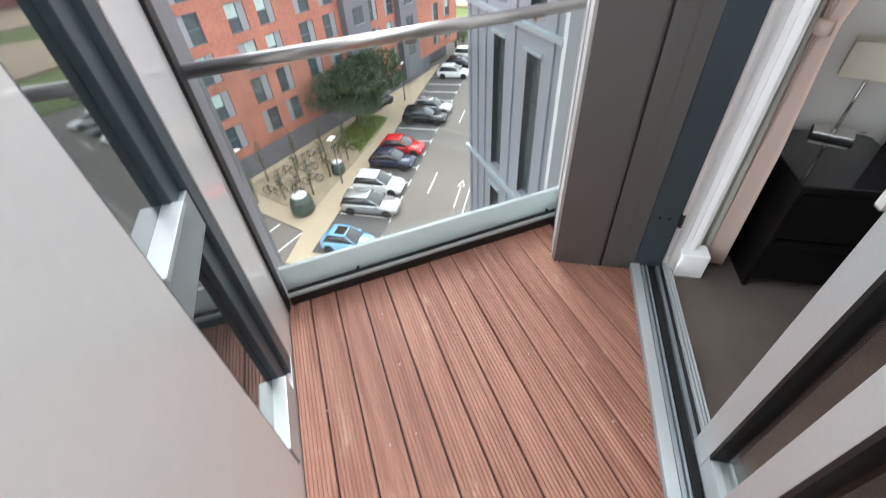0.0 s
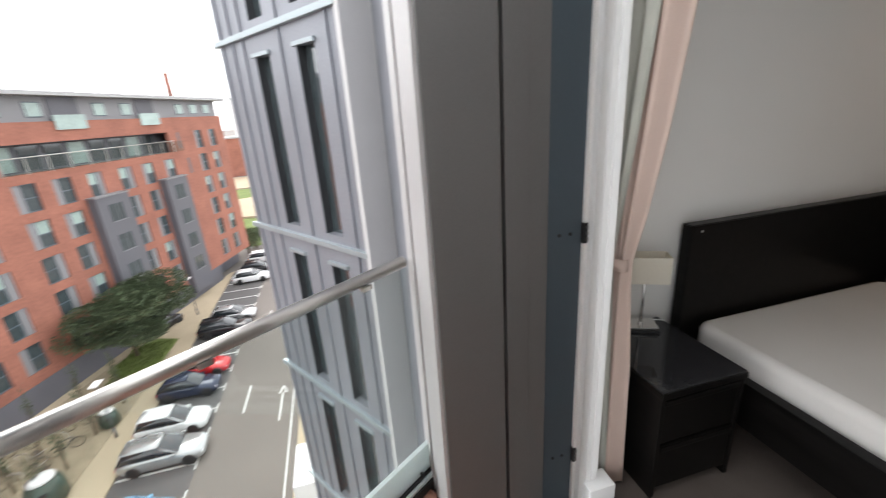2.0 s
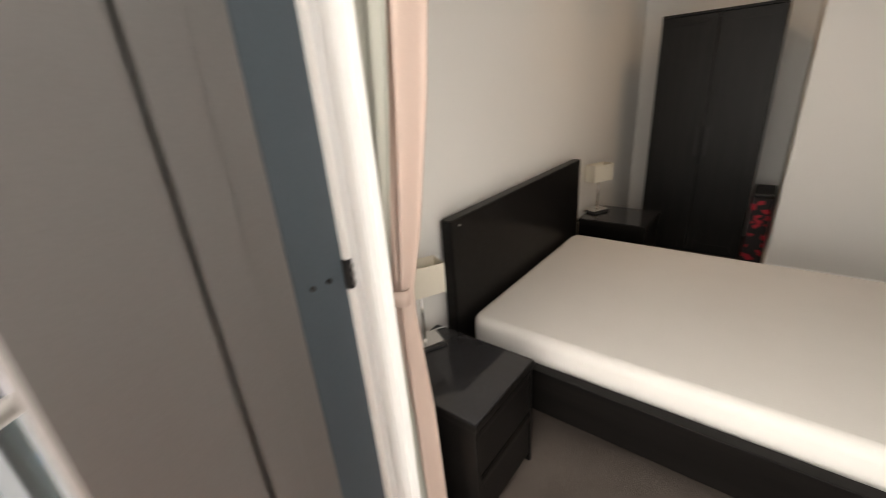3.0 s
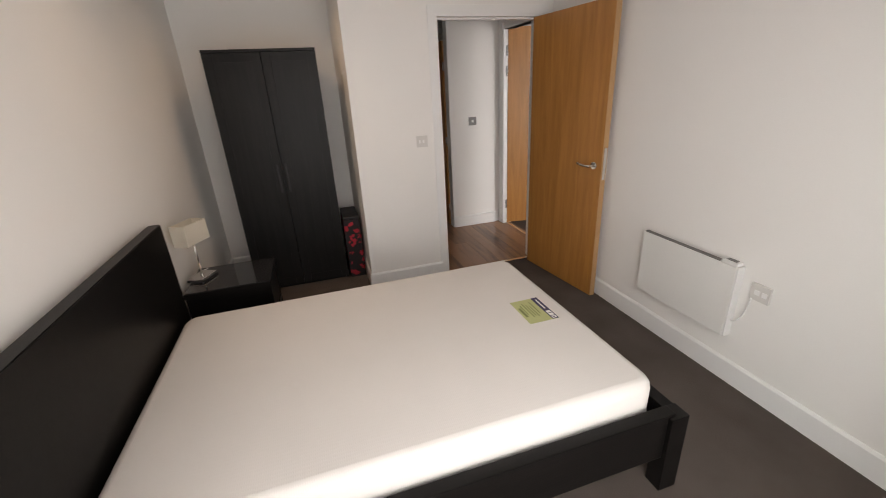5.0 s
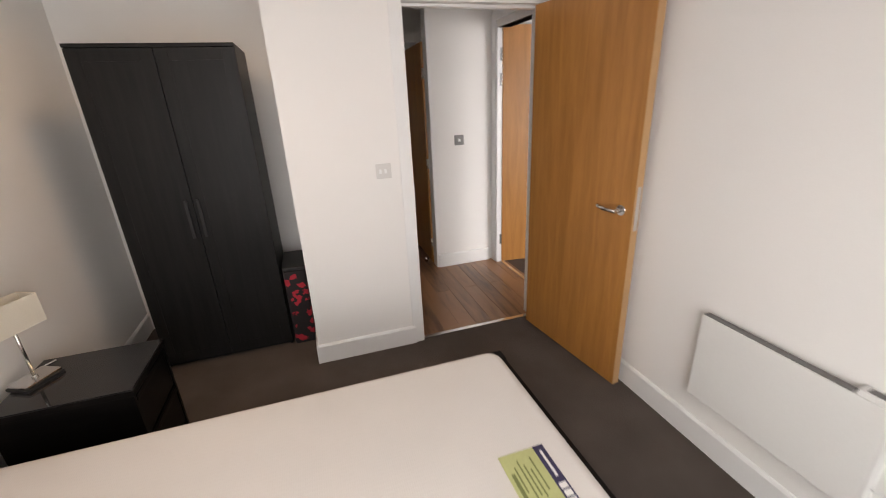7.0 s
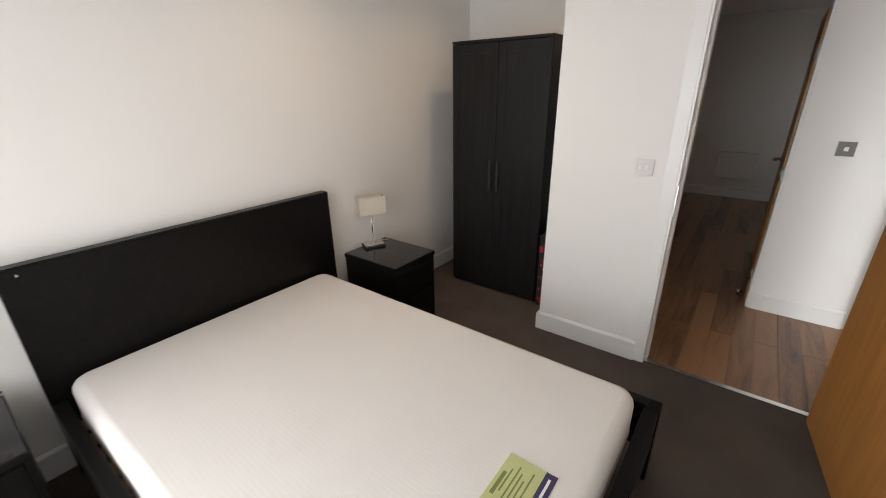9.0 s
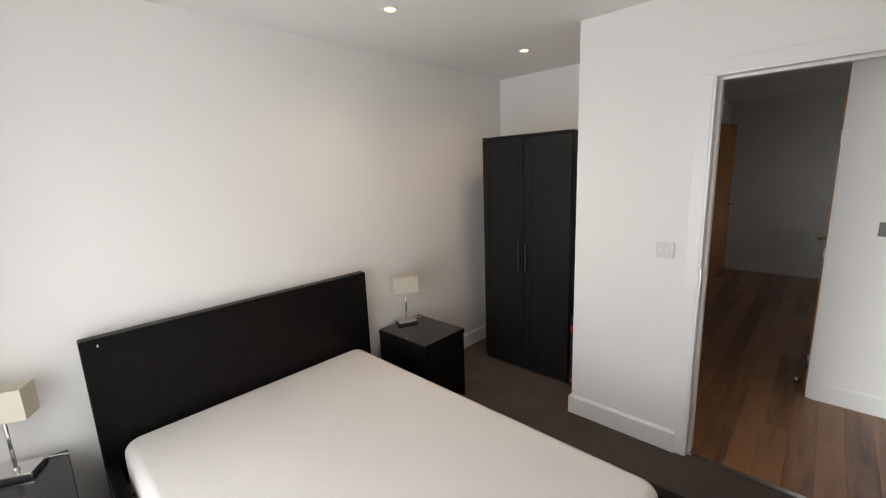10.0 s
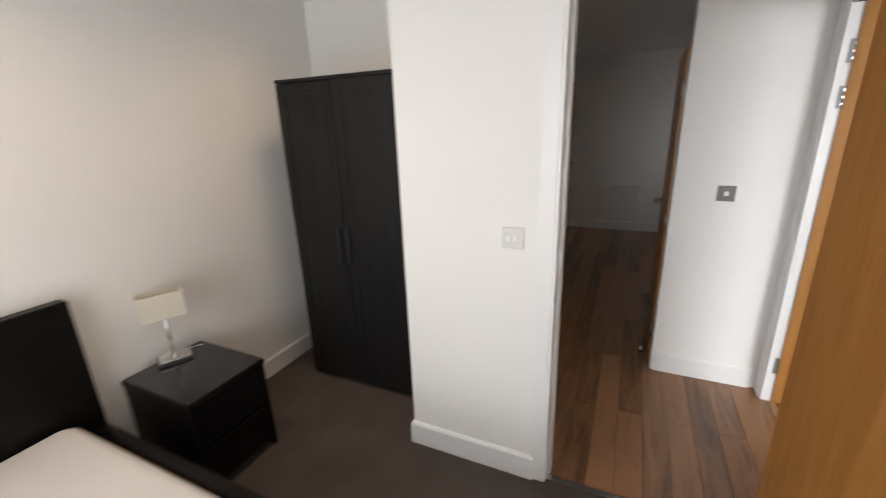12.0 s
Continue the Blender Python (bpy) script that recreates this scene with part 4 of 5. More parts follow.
# ---- fittings ----
ht = thing("panel_heater", pose(0, 0, 0), "white slim electric panel heater on the wall", "heater")
part("case", boxm(2.838, 2.868, -1.888, -1.268, 0.272, 0.672, bevel=0.005), M_HEATER, ht)
part("back_plate", boxm(2.868, 2.8895, -1.86, -1.295, 0.30, 0.655), M_GREYPANEL, ht, "grey rear grille")
cb = part("control_box", boxm(2.842, 2.886, -1.885, -1.80, 0.672, 0.692, bevel=0.004), M_PLASTIC, ht)
part("control_panel", boxm(2.850, 2.876, -1.872, -1.818, 0.692, 0.694), M_NICKEL, cb, "grey display")
part("side_cap", boxm(2.840, 2.888, -1.897, -1.888, 0.272, 0.672, bevel=0.003), M_PLASTIC, ht)
# dark strip paints the shade of the gap between heater and wall
part("gap_shade_strip", boxm(2.842, 2.87, -1.79, -1.275, 0.672, 0.676), M_NICKEL, ht, "dark strip standing for the shade in the gap behind")
so = thing("socket_outlet", pose(0, 0, 0), "white plastic fused spur outlet beside the heater", "socket")
part("face_plate", boxm(2.874, 2.8895, -2.045, -1.952, 0.53, 0.617, bevel=0.003), M_SWITCH, so)
part("rocker", boxm(2.870, 2.875, -2.034, -2.012, 0.56, 0.585, bevel=0.002), M_TRIM, so)
part("fuse_carrier", boxm(2.871, 2.875, -2.0, -1.974, 0.56, 0.585, bevel=0.002), M_TRIM, so)
bm = bmesh.new()
loop = []
for i in range(17):
    a = i / 16
    loop.append((2.872 - 0.008 * math.sin(math.pi * a), -1.968 + 0.088 * a ** 1.6, 0.535 - 0.165 * math.sin(min(a * 1.15, 1.0) * math.pi / 2) + 0.012 * max(a - 0.85, 0) / 0.15))
path_tube(bm, loop, 0.0042, 8)
part("cable", bm, M_PLASTIC, so, "white cable")

sw = thing("light_switch", pose(0, 0, 0), "white plastic double light switch by the door", "switch")
part("face_plate", boxm(1.71, 1.80, -0.009, 0.0, 1.147, 1.234, bevel=0.003), M_SWITCH, sw)
for x in (1.735, 1.765):
    part("rocker", boxm(x - 0.007, x + 0.007, -0.013, -0.009, 1.178, 1.203, bevel=0.002), M_TRIM, sw)
hs = thing("hall_switch", pose(0, 0, 0), "square brushed metal switch on the hall wall", "switch")
part("face_plate", boxm(2.622, 2.71, HALL_Y - 0.008, HALL_Y, 1.165, 1.253, bevel=0.002), M_NICKEL, hs)
part("rocker", boxm(2.655, 2.677, HALL_Y - 0.012, HALL_Y - 0.008, 1.196, 1.222, bevel=0.002), M_PLASTIC, hs, "white rocker")

lh = thing("living_heater", pose(0, 0, 0), "white panel heater on the living room's far wall", "heater")
part("case", boxm(1.80, 2.27, LIV_Y - 0.06, LIV_Y - 0.02, 0.29, 0.67, bevel=0.006), M_HEATER, lh)
part("bracket", boxm(1.85, 2.22, LIV_Y - 0.02, LIV_Y - 0.001, 0.34, 0.62), M_GREYPANEL, lh)
solid("baseboard", skirting([(3.5, LIV_Y), (1.22, LIV_Y)]), M_TRIM, "white skirting board on the living room's far wall", "skirting")
ds = thing("door_stop", pose(2.345, 1.40, 0.0), "chrome floor door stop with a rubber buffer", "door stop")
part("post", tube(bmesh.new(), (0, 0, 0), (0, 0, 0.045), 0.014, 14), M_CHROME, ds)
part("buffer", tube(bmesh.new(), (0, 0, 0.03), (0.022, 0, 0.03), 0.012, 12), M_BLACKP, ds)

M_BULB = emitter("warm_lamp_face", (1.0, 0.5, 0.22), 0.9)
for x, y in ((0.66, -0.94), (0.70, 0.25)):
    dl = thing("downlight", pose(x, y, CEIL), "small lit recessed ceiling downlight", "downlight", "ceiling downlights")
    bm = bmesh.new()
    ro, ri, n = 0.042, 0.031, 28
    rings = []
    for r, z in ((ro, 0.0), (ro - 0.003, -0.005), (ri, -0.006), (ri - 0.004, 0.0)):
        rings.append([bm.verts.new((r * math.cos(2 * math.pi * i / n), r * math.sin(2 * math.pi * i / n), z)) for i in range(n)])
    for a, b in zip(rings, rings[1:]):
        for i in range(n):
            bm.faces.new((a[i], a[(i + 1) % n], b[(i + 1) % n], b[i]))
    part("bezel", bm, M_HEATER, dl)
    part("lamp_face", tube(bmesh.new(), (0, 0, -0.001), (0, 0, -0.003), 0.027, 24), M_BULB, dl, "glowing warm lamp")


# ---- curtain tied back beside the balcony door ----
def drape(z_rows, folds, amp, y0, phase):
    """A hanging cloth; z_rows give height, the two side edges, and fold depth. The folds run straight into the tie."""
    rng = random.Random(folds)
    widths = [rng.uniform(0.7, 1.3) for _ in range(folds)]
    total = sum(widths)
    bm = bmesh.new()
    rows, n = [], folds * 10
    for i in range(len(z_rows) * 6 - 5):
        j, f = divmod(i, 6)
        f /= 6
        a = z_rows[j]
        b = z_rows[min(j + 1, len(z_rows) - 1)]
        z = a[0] + (b[0] - a[0]) * f
        x0, x1, d = (a[k] + (b[k] - a[k]) * f for k in (1, 2, 3))
        row = []
        for c in range(n + 1):
            fold, u = divmod(c / 10, 1)
            fold = min(int(fold), folds - 1)
            q = (sum(widths[:fold]) + widths[fold] * (u if c < n else 1.0)) / total
            w = math.cos(c / 10 * 2 * math.pi + phase) * (0.6 + 0.4 * widths[fold])
            row.append(bm.verts.new((x0 + (x1 - x0) * q, y0 + amp * d * w + 0.012 * d * q * q, z + 0.004 * w)))
        rows.append(row)
    for a, b in zip(rows, rows[1:]):
        for c in range(n):
            bm.faces.new((a[c], a[c + 1], b[c + 1], b[c])).smooth = True
    return bm


cu = thing("curtain", pose(0, 0, 0), "pink-beige curtain tied back beside the balcony door", "curtain")
cl = part("drape", drape([(2.38, 0.10, 0.61, 1.0), (1.9, 0.14, 0.56, 1.0), (1.5, 0.19, 0.51, 0.9), (1.2, 0.25, 0.46, 0.75), (1.03, 0.295, 0.425, 0.5), (0.95, 0.295, 0.42, 0.6), (0.6, 0.24, 0.44, 0.9), (0.03, 0.21, 0.455, 1.0)], 6, 0.034, -2.945, 0.3), M_CURTAIN, cu)
sm = cl.modifiers.new("thickness", "SOLIDIFY")
sm.thickness = 0.003
cl2 = part("lining", drape([(2.38, 0.20, 0.575, 1.0), (1.5, 0.25, 0.465, 0.8), (1.05, 0.305, 0.40, 0.4), (0.6, 0.29, 0.42, 0.7), (0.05, 0.28, 0.44, 0.8)], 5, 0.008, -2.988, 1.4), M_LINING, cu, "pale green-white lining")
sm = cl2.modifiers.new("thickness", "SOLIDIFY")
sm.thickness = 0.002
bm = bmesh.new()
ring = [(0.36 + 0.069 * math.cos(2 * math.pi * i / 20), -2.95 + 0.036 * math.sin(2 * math.pi * i / 20)) for i in range(20)]
for (xa, ya), (xb, yb) in zip(ring, ring[1:] + ring[:1]):
    v = [bm.verts.new(p) for p in ((xa, ya, 1.005 + 0.12 * (0.36 - xa)), (xb, yb, 1.005 + 0.12 * (0.36 - xb)), (xb, yb, 1.05 + 0.12 * (0.36 - xb)), (xa, ya, 1.05 + 0.12 * (0.36 - xa)))]
    bm.faces.new(v).smooth = True
bmesh.ops.remove_doubles(bm, verts=bm.verts, dist=0.0005)
tb = part("tieback", bm, M_CURTAIN, cu, "matching fabric tieback")
tb.modifiers.new("thickness", "SOLIDIFY").thickness = 0.004
tk = thing("curtain_track", pose(0, 0, 0), "white curtain track over the balcony door", "curtain track")
part("rail", boxm(0.1, 2.7, -2.94, -2.91, 2.385, 2.41, bevel=0.004), M_PLASTIC, tk)
for x in (0.3, 1.4, 2.5):
    part("bracket", boxm(x - 0.015, x + 0.015, -3.0, -2.94, 2.39, 2.408), M_PLASTIC, tk)

# ---- own building past the balcony: zinc bay ----
ZB = pose(-5.6, -5.2, 0, 0, 0, SLANT)
zinc = thing("wall_zinc_bay", ZB, "grey standing-seam zinc bay with tall slot windows", "facade", kind="structure")
STOREY = 2.66
SLOTS = ((1.05, 1.43), (2.08, 2.46))
strips = [(a, b, 0.0, STOREY) for a, b in ((0.0, SLOTS[0][0]), (SLOTS[0][1], SLOTS[1][0]), (SLOTS[1][1], 2.95))]
strips += [(a, b, c, d) for a, b in SLOTS for c, d in ((0.0, 0.14), (2.38, STOREY))]
strip_meshes = [finish("zinc_panel", boxm(a, b, 0.0, 0.4, c, d), M_ZINC) for a, b, c, d in strips]
seam_mesh = finish("standing_seam", boxm(-0.008, 0.008, -0.03, 0.0, 0.05, STOREY - 0.03), M_ZINC)
for k in range(-7, 3):
    for me in strip_meshes:
        again("zinc_panel", me, zinc, pose(0, 0, k * STOREY))
    for x in (0.16, 0.48, 0.8, 1.76, 2.75):
        again("standing_seam", seam_mesh, zinc, pose(x, 0, k * STOREY))
band_mesh = finish("storey_band", boxm(-0.05, 2.97, -0.06, 0.0, -0.035, 0.035, bevel=0.006), M_ALU)
reveal_mesh = finish("reveal", boxm(0.0, 0.012, 0.004, 0.115, 0.14, 2.38), M_SLOT)
slot_glass = finish("slot_pane", boxm(0.012, 0.368, 0.10, 0.12, 0.14, 2.38), M_MIRRORGLASS)
slot_head = finish("slot_head", boxm(-0.03, 0.41, -0.04, 0.0, 2.37, 2.42, bevel=0.006), M_ALU)
for k in range(-7, 3):
    again("storey_band", band_mesh, zinc, pose(0, 0, k * STOREY))
    for a, b in SLOTS:
        wv = again("slot_window", slot_glass, zinc, pose(a, 0, k * STOREY))
        again("reveal", reveal_mesh, wv, pose(0.001, 0, 0))
        again("reveal", reveal_mesh, wv, pose(0.367, 0, 0))
        again("slot_head", slot_head, wv, pose(0, 0, 0))
part("end_fin", boxm(2.952, 3.03, -0.05, 0.4, -17, 7.9, bevel=0.006), M_RETURN, zinc, "pale end fin")
bm = prism(bmesh.new(), [(-5.8, -4.85), (-3.29, -3.25), (-0.06, -3.24), (-0.06, -2.9), (-5.8, -2.9)], -17.0, 7.98)
solid("wall_zinc_core", bm, M_ZINC, "grey recessed wall between zinc bay and column", "wall")
solid("wall_lower_storeys", boxm(-0.05, 4.0, -3.2, -3.0, -17, -0.3), M_PALE, "pale wall of the storeys below", "wall")

# ---- brick apartment block across the road ----
FB = pose(-32.57, -25.29, 0, 0, 0, 162.15)
block = thing("apartment_block", FB, "long red-brick apartment block with grey top storey", "building")
X0, X1 = -30.0, 28.0
ROWS = [1.17, -1.51, -4.19, -6.87, -9.55, -12.23]
WHT = 2.0
COLS = [(-27.0, 1.55), (-23.6, 1.55), (-19.9, 1.55), (-16.6, 1.55), (-12.9, 1.5), (-9.6, 1.5), (-5.75, 1.5), (-3.05, 1.4), (0.65, 1.5), (3.55, 1.45),
        (6.6, 1.3), (9.85, 1.4), (12.7, 1.35), (15.9, 1.35), (22.0, 1.25), (24.8, 1.25)]
BAYS = ((5.7, 9.2, -13.9, -3.55), (14.3, 17.6, -16.0, -3.4))
REC = (0.35, 17.5)


def has_window(r, x):
    if r == 0 and REC[0] - 1.6 < x < REC[1]:
        return False
    if r >= 2:
        for a, b, _, _ in BAYS:
            if a - 1.2 < x < b:
                return False
    return True


wall = bmesh.new()
box(wall, X0, X1, 0.0, 0.35, ROWS[0], 2.65)
COLS = [(x - 0.1, w * 1.14) for x, w in COLS]
for r, top in enumerate(ROWS):
    xs = sorted((x, x + w) for x, w in COLS if has_window(r, x))
    if r == 0:
        xs = sorted(xs + [REC])
    cur = X0
    for a, b in xs:
        box(wall, cur, a, 0.0, 0.35, top - WHT, top)
        cur = b
    box(wall, cur, X1, 0.0, 0.35, top - WHT, top)
    low = ROWS[r + 1] if r + 1 < len(ROWS) else -15.0
    box(wall, X0, X1, 0.0, 0.35, low, top - WHT)
box(wall, X1 - 0.35, X1, 0.35, 14.0, -15.0, 2.65)
part("brick_wall", wall, M_BRICK, block)
part("plinth", boxm(X0, 20.5, -0.05, 0.3, -17.0, -15.0), M_GREYDARK, block, "dark grey ground storey")
part("inner_core", boxm(X0, X1 - 0.4, 1.6, 13.5, -17.0, 2.65), M_GREYDARK, block)
part("top_storey", boxm(X0, X1 - 0.3, 0.25, 13.5, 2.65, 4.45), M_GREYPANEL, block, "grey clad top storey")
part("roof", boxm(X0 - 0.5, X1 + 0.9, -0.65, 14.2, 4.45, 4.75, bevel=0.03), M_ROOF, block, "pale overhanging roof edge")
part("roof_plant_room", boxm(-4.5, 3.9, 5.0, 11.0, 4.75, 8.1, bevel=0.03), M_GREYPANEL, block)
part("roof_plant_room", boxm(-9.0, -2.0, 2.5, 5.0, 4.75, 6.4, bevel=0.03), M_GREYPANEL, block)
part("flue", tube(bmesh.new(), (24.0, 3.0, 4.7), (24.0, 3.0, 7.6), 0.28, 12), M_BRICK, block, "slim red flue")

WF = {}


def window_set(width):
    """Frame, pane and grey side panel of one facade window of that width."""
    if width in WF:
        return WF[width]
    pw = width * 0.36
    bm = bmesh.new()
    z0, z1, x0, x1 = -WHT, 0.0, pw, width
    for a, b, c, d in ((x0, x0 + 0.07, z0, z1), (x1 - 0.07, x1, z0, z1), (x0 + 0.07, x1 - 0.07, z0, z0 + 0.08), (x0 + 0.07, x1 - 0.07, z1 - 0.07, z1), (x0 + 0.07, x1 - 0.07, z0 + 0.95, z0 + 1.03)):
        box(bm, a, b, 0.12, 0.22, c, d)
    fr = finish("window_frame", bm, M_FRAME)
    lo = finish("pane", boxm(x0 + 0.07, x1 - 0.07, 0.16, 0.18, z0 + 0.08, z0 + 0.95), M_DARKGLASS)
    hi = finish("pane", boxm(x0 + 0.07, x1 - 0.07, 0.15, 0.17, z0 + 1.03, z1 - 0.07), M_BLIND)
    hid = finish("pane", boxm(x0 + 0.07, x1 - 0.07, 0.16, 0.18, z0 + 1.03, z1 - 0.07), M_DARKGLASS)
    pn = finish("side_panel", boxm(0.0, pw, 0.10, 0.2, z0, z1), M_GREYPANEL)
    back = finish("window_back", boxm(0.0, width, 0.3, 0.34, z0, z1), M_GREYDARK)
    WF[width] = (fr, lo, hi, pn, hid, back)
    return WF[width]


M_BLIND = material("pale_blind_glass", (0.33, 0.42, 0.39), 0.12, 0, 0.3, 0.6, 4, 0.0, island=0.5)
random.seed(11)
for r, top in enumerate(ROWS):
    for x, w in COLS:
        if not has_window(r, x):
            continue
        fr, lo, hi, pn, hid, back = window_set(w)
        m = pose(x, 0, top)
        if random.random() < 0.5:
            m = m @ Matrix.Translation((w, 0, 0)) @ Matrix.Diagonal((-1, 1, 1, 1))
        wo = again("window", back, block, m)
        again("window_frame", fr, wo, pose(0, 0, 0))
        again("pane", lo, wo, pose(0, 0, 0))
        again("pane", hi if random.random() < 0.45 else hid, wo, pose(0, 0, 0))
        again("side_panel", pn, wo, pose(0, 0, 0))
top_frame = finish("top_window_frame", boxm(0, 1.5, 0.2, 0.26, 2.95, 4.05, bevel=0.02), M_FRAME)
top_pane = finish("pane", boxm(0.08, 1.42, 0.19, 0.205, 3.03, 3.97), M_BLIND)
for x in (-20.0, -14.5, -9.2, -4.6, -1.6, 0.6, 3.6, 9.4, 12.4, 20.0, 22.5, 25.0):
    wo = again("window", top_frame, block, pose(x, 0, 0) @ Matrix.Diagonal((0.85, 1, 1, 1)))
    again("pane", top_pane, wo, pose(0, 0, 0))
for a, b, z0, z1 in BAYS:
    bay = part("bay", boxm(a, b, -0.75, 0.0, z0, z1, bevel=0.02), M_GREYDARK, block, "projecting grey clad bay")
    part("bay_cap", boxm(a - 0.08, b + 0.08, -0.85, 0.0, z1, z1 + 0.12), M_GREYPANEL, bay)
    z = z1 - 0.7
    while z - 1.6 > z0:
        for q0, q1 in ((0.30, 0.52), (0.55, 0.72)):
            part("pane", boxm(a + (b - a) * q0, a + (b - a) * q1, -0.77, -0.745, z - 1.45, z), M_DARKGLASS, bay)
        part("sill", boxm(a + (b - a) * 0.28, a + (b - a) * 0.74, -0.82, -0.75, z - 1.53, z - 1.46), M_GREYPANEL, bay)
        z -= 2.68
# recessed shared terrace
ter = part("terrace", boxm(REC[0], REC[1], 0.35, 1.7, ROWS[0] - WHT - 0.12, ROWS[0] - WHT), M_GREYPANEL, block)
part("terrace_back", boxm(REC[0], REC[1], 1.45, 1.6, ROWS[0] - WHT, ROWS[0]), M_GREYDARK, ter)
for i in range(8):
    x = REC[0] + 0.7 + i * 2.05
    part("terrace_pane", boxm(x, x + 1.5, 1.40, 1.44, ROWS[0] - WHT + 0.1, ROWS[0] - 0.15), M_BLIND if i % 3 == 0 else M_DARKGLASS, ter)
part("terrace_rail", tube(bmesh.new(), (REC[0] - 0.2, -0.12, 0.28), (REC[1] + 0.3, -0.12, 0.28), 0.04, 8), M_STEEL, ter)
for i in range(11):
    x = REC[0] - 0.1 + i * 1.74
    tg = part("terrace_glass", boxm(x, x + 1.68, -0.14, -0.12, -0.85, 0.2), M_GLASS_RAIL, ter)
    part("terrace_post", boxm(x - 0.03, x + 0.03, -0.16, -0.1, -0.9, 0.28), M_STEEL, ter)
for x, w in ((5.4, 2.6), (14.2, 2.4)):
    jb = part("juliet_balcony", boxm(x, x + w, 0.18, 0.24, 2.75, 4.4), M_GREYDARK, block)
    part("juliet_glass", boxm(x - 0.1, x + w + 0.1, -0.12, -0.09, 2.0, 3.1), M_BLIND, jb, "pale glass screen")
for x, z0, z1 in ((18.8, -0.6, 1.1), (19.6, -3.4, -1.7)):
    part("slit_window", boxm(x, x + 0.35, -0.01, 0.05, z0, z1), M_GREYDARK, block)

# ---- ground, road, paving, planting ----
solid("ground", boxm(-1500, 800, -900, 900, GROUND - 1.0, GROUND), M_ASPHALT, "worn grey asphalt road and yard", "road")
P = [(-14.5, -13.75), (-15.75, -13.85), (-15.8, -18.2), (-54.3, -18.2), (-54.3, -18.55), (-21.1, -29.1), (-17.9, -19.85), (-14.55, -19.5)]
pav = bmesh.new()
prism(pav, P, GROUND, GROUND + 0.11)
bmesh.ops.bevel(pav, geom=[e for e in pav.edges if all(v.co.z > GROUND + 0.1 for v in e.verts)], offset=0.03, segments=2, affect="EDGES")
solid("pavement", pav, M_PAVE, "buff paved strip and kerb round the planting bed", "pavement")
solid("pavement_far", boxm(-120, -9.5, -8.3, -4.0, GROUND, GROUND + 0.1, bevel=0.02), M_PAVE, "buff pavement beside the zinc-clad building", "pavement")
solid("parking_surface", boxm(-54.3, -15.85, -18.15, -13.9, GROUND, GROUND + 0.006), M_ASPHALT2, "darker asphalt of the parking bays", "parking")
bed_pts = [(-19.6, -20.4), (-31.5, -19.6), (-36.0, -19.7), (-38.2, -22.3), (-34.0, -23.9), (-22.4, -27.6)]
solid("planting_bed", prism(bmesh.new(), bed_pts, GROUND + 0.11, GROUND + 0.15), M_BARK, "dry gravel planting bed with cycle stands", "planting bed")
solid("lawn", prism(bmesh.new(), [(-29.5, -20.0), (-37.0, -19.75), (-38.0, -22.2), (-33.2, -23.8)], GROUND + 0.15, GROUND + 0.19), M_GRASS, "shaded patch of grass under the tree", "lawn")
random.seed(21)
gb = bmesh.new()
for i in range(1500):
    x, y = random.uniform(-37, -29.8), random.uniform(-23.2, -20.0)
    h = random.uniform(0.08, 0.25)
    a = random.uniform(0, 6.28)
    c, s = math.cos(a) * 0.05, math.sin(a) * 0.05
    vs = [gb.verts.new(p) for p in ((x - c, y - s, GROUND + 0.18), (x + c, y + s, GROUND + 0.18), (x + s * 0.8, y - c * 0.8, GROUND + 0.18 + h))]
    gb.faces.new(vs)
solid("grass_tufts", gb, M_GRASS, "uneven grass tufts on the lawn", "grass", kind="stuff")

marks = thing("road_marking", pose(0, 0, 0), "white painted parking bay lines and dashes", "road marking", kind="structure")


def stripe(p, q, w=0.15):
    p, q = Vector((*p, 0)), Vector((*q, 0))
    d = (q - p).normalized()
    n = Vector((-d.y, d.x, 0)) * w / 2
    bm = prism(bmesh.new(), [(v.x, v.y) for v in (p - n, q - n, q + n, p + n)], GROUND + 0.002, GROUND + 0.011)
    part("line", bm, M_LINE, marks)


for i in range(15):
    x = -18.0 - i * 2.45
    stripe((x, -18.1), (x, -13.9))
    stripe((x - 0.5, -13.95), (x + 0.5, -13.95), 0.1)
DV = Vector((-0.952, 0.3066))
for i in range(5):
    b0 = Vector((-17.75, -19.95)) + i * Vector((-0.3066, -0.952)) * 2.3
    stripe((b0.x, b0.y), (b0.x + 4.6 * 0.952, b0.y - 4.6 * 0.3066))
for x in (-24.1, -37.0, -50.0):
    stripe((x, -12.05), (x - 3.1, -12.02), 0.14)
stripe((-10.0, -8.75), (-48.0, -8.95), 0.1)
stripe((-22.5, -9.6), (-25.5, -9.6), 0.12)
stripe((-25.4, -9.85), (-26.3, -9.6), 0.12)
stripe((-25.4, -9.35), (-26.3, -9.6), 0.12)
solid("low_annex", boxm(-16.2, -13.6, -7.6, -5.4, GROUND + 0.1, GROUND + 3.2, bevel=0.05), M_PALE, "pale low annex wall at the pavement", "annex")


# ---- cars ----
def car_paint(name, c, metal=0.3):
    return material(name, c, 0.22, metal, 0.04, 1.5, 60, 0.0, spec=0.6)


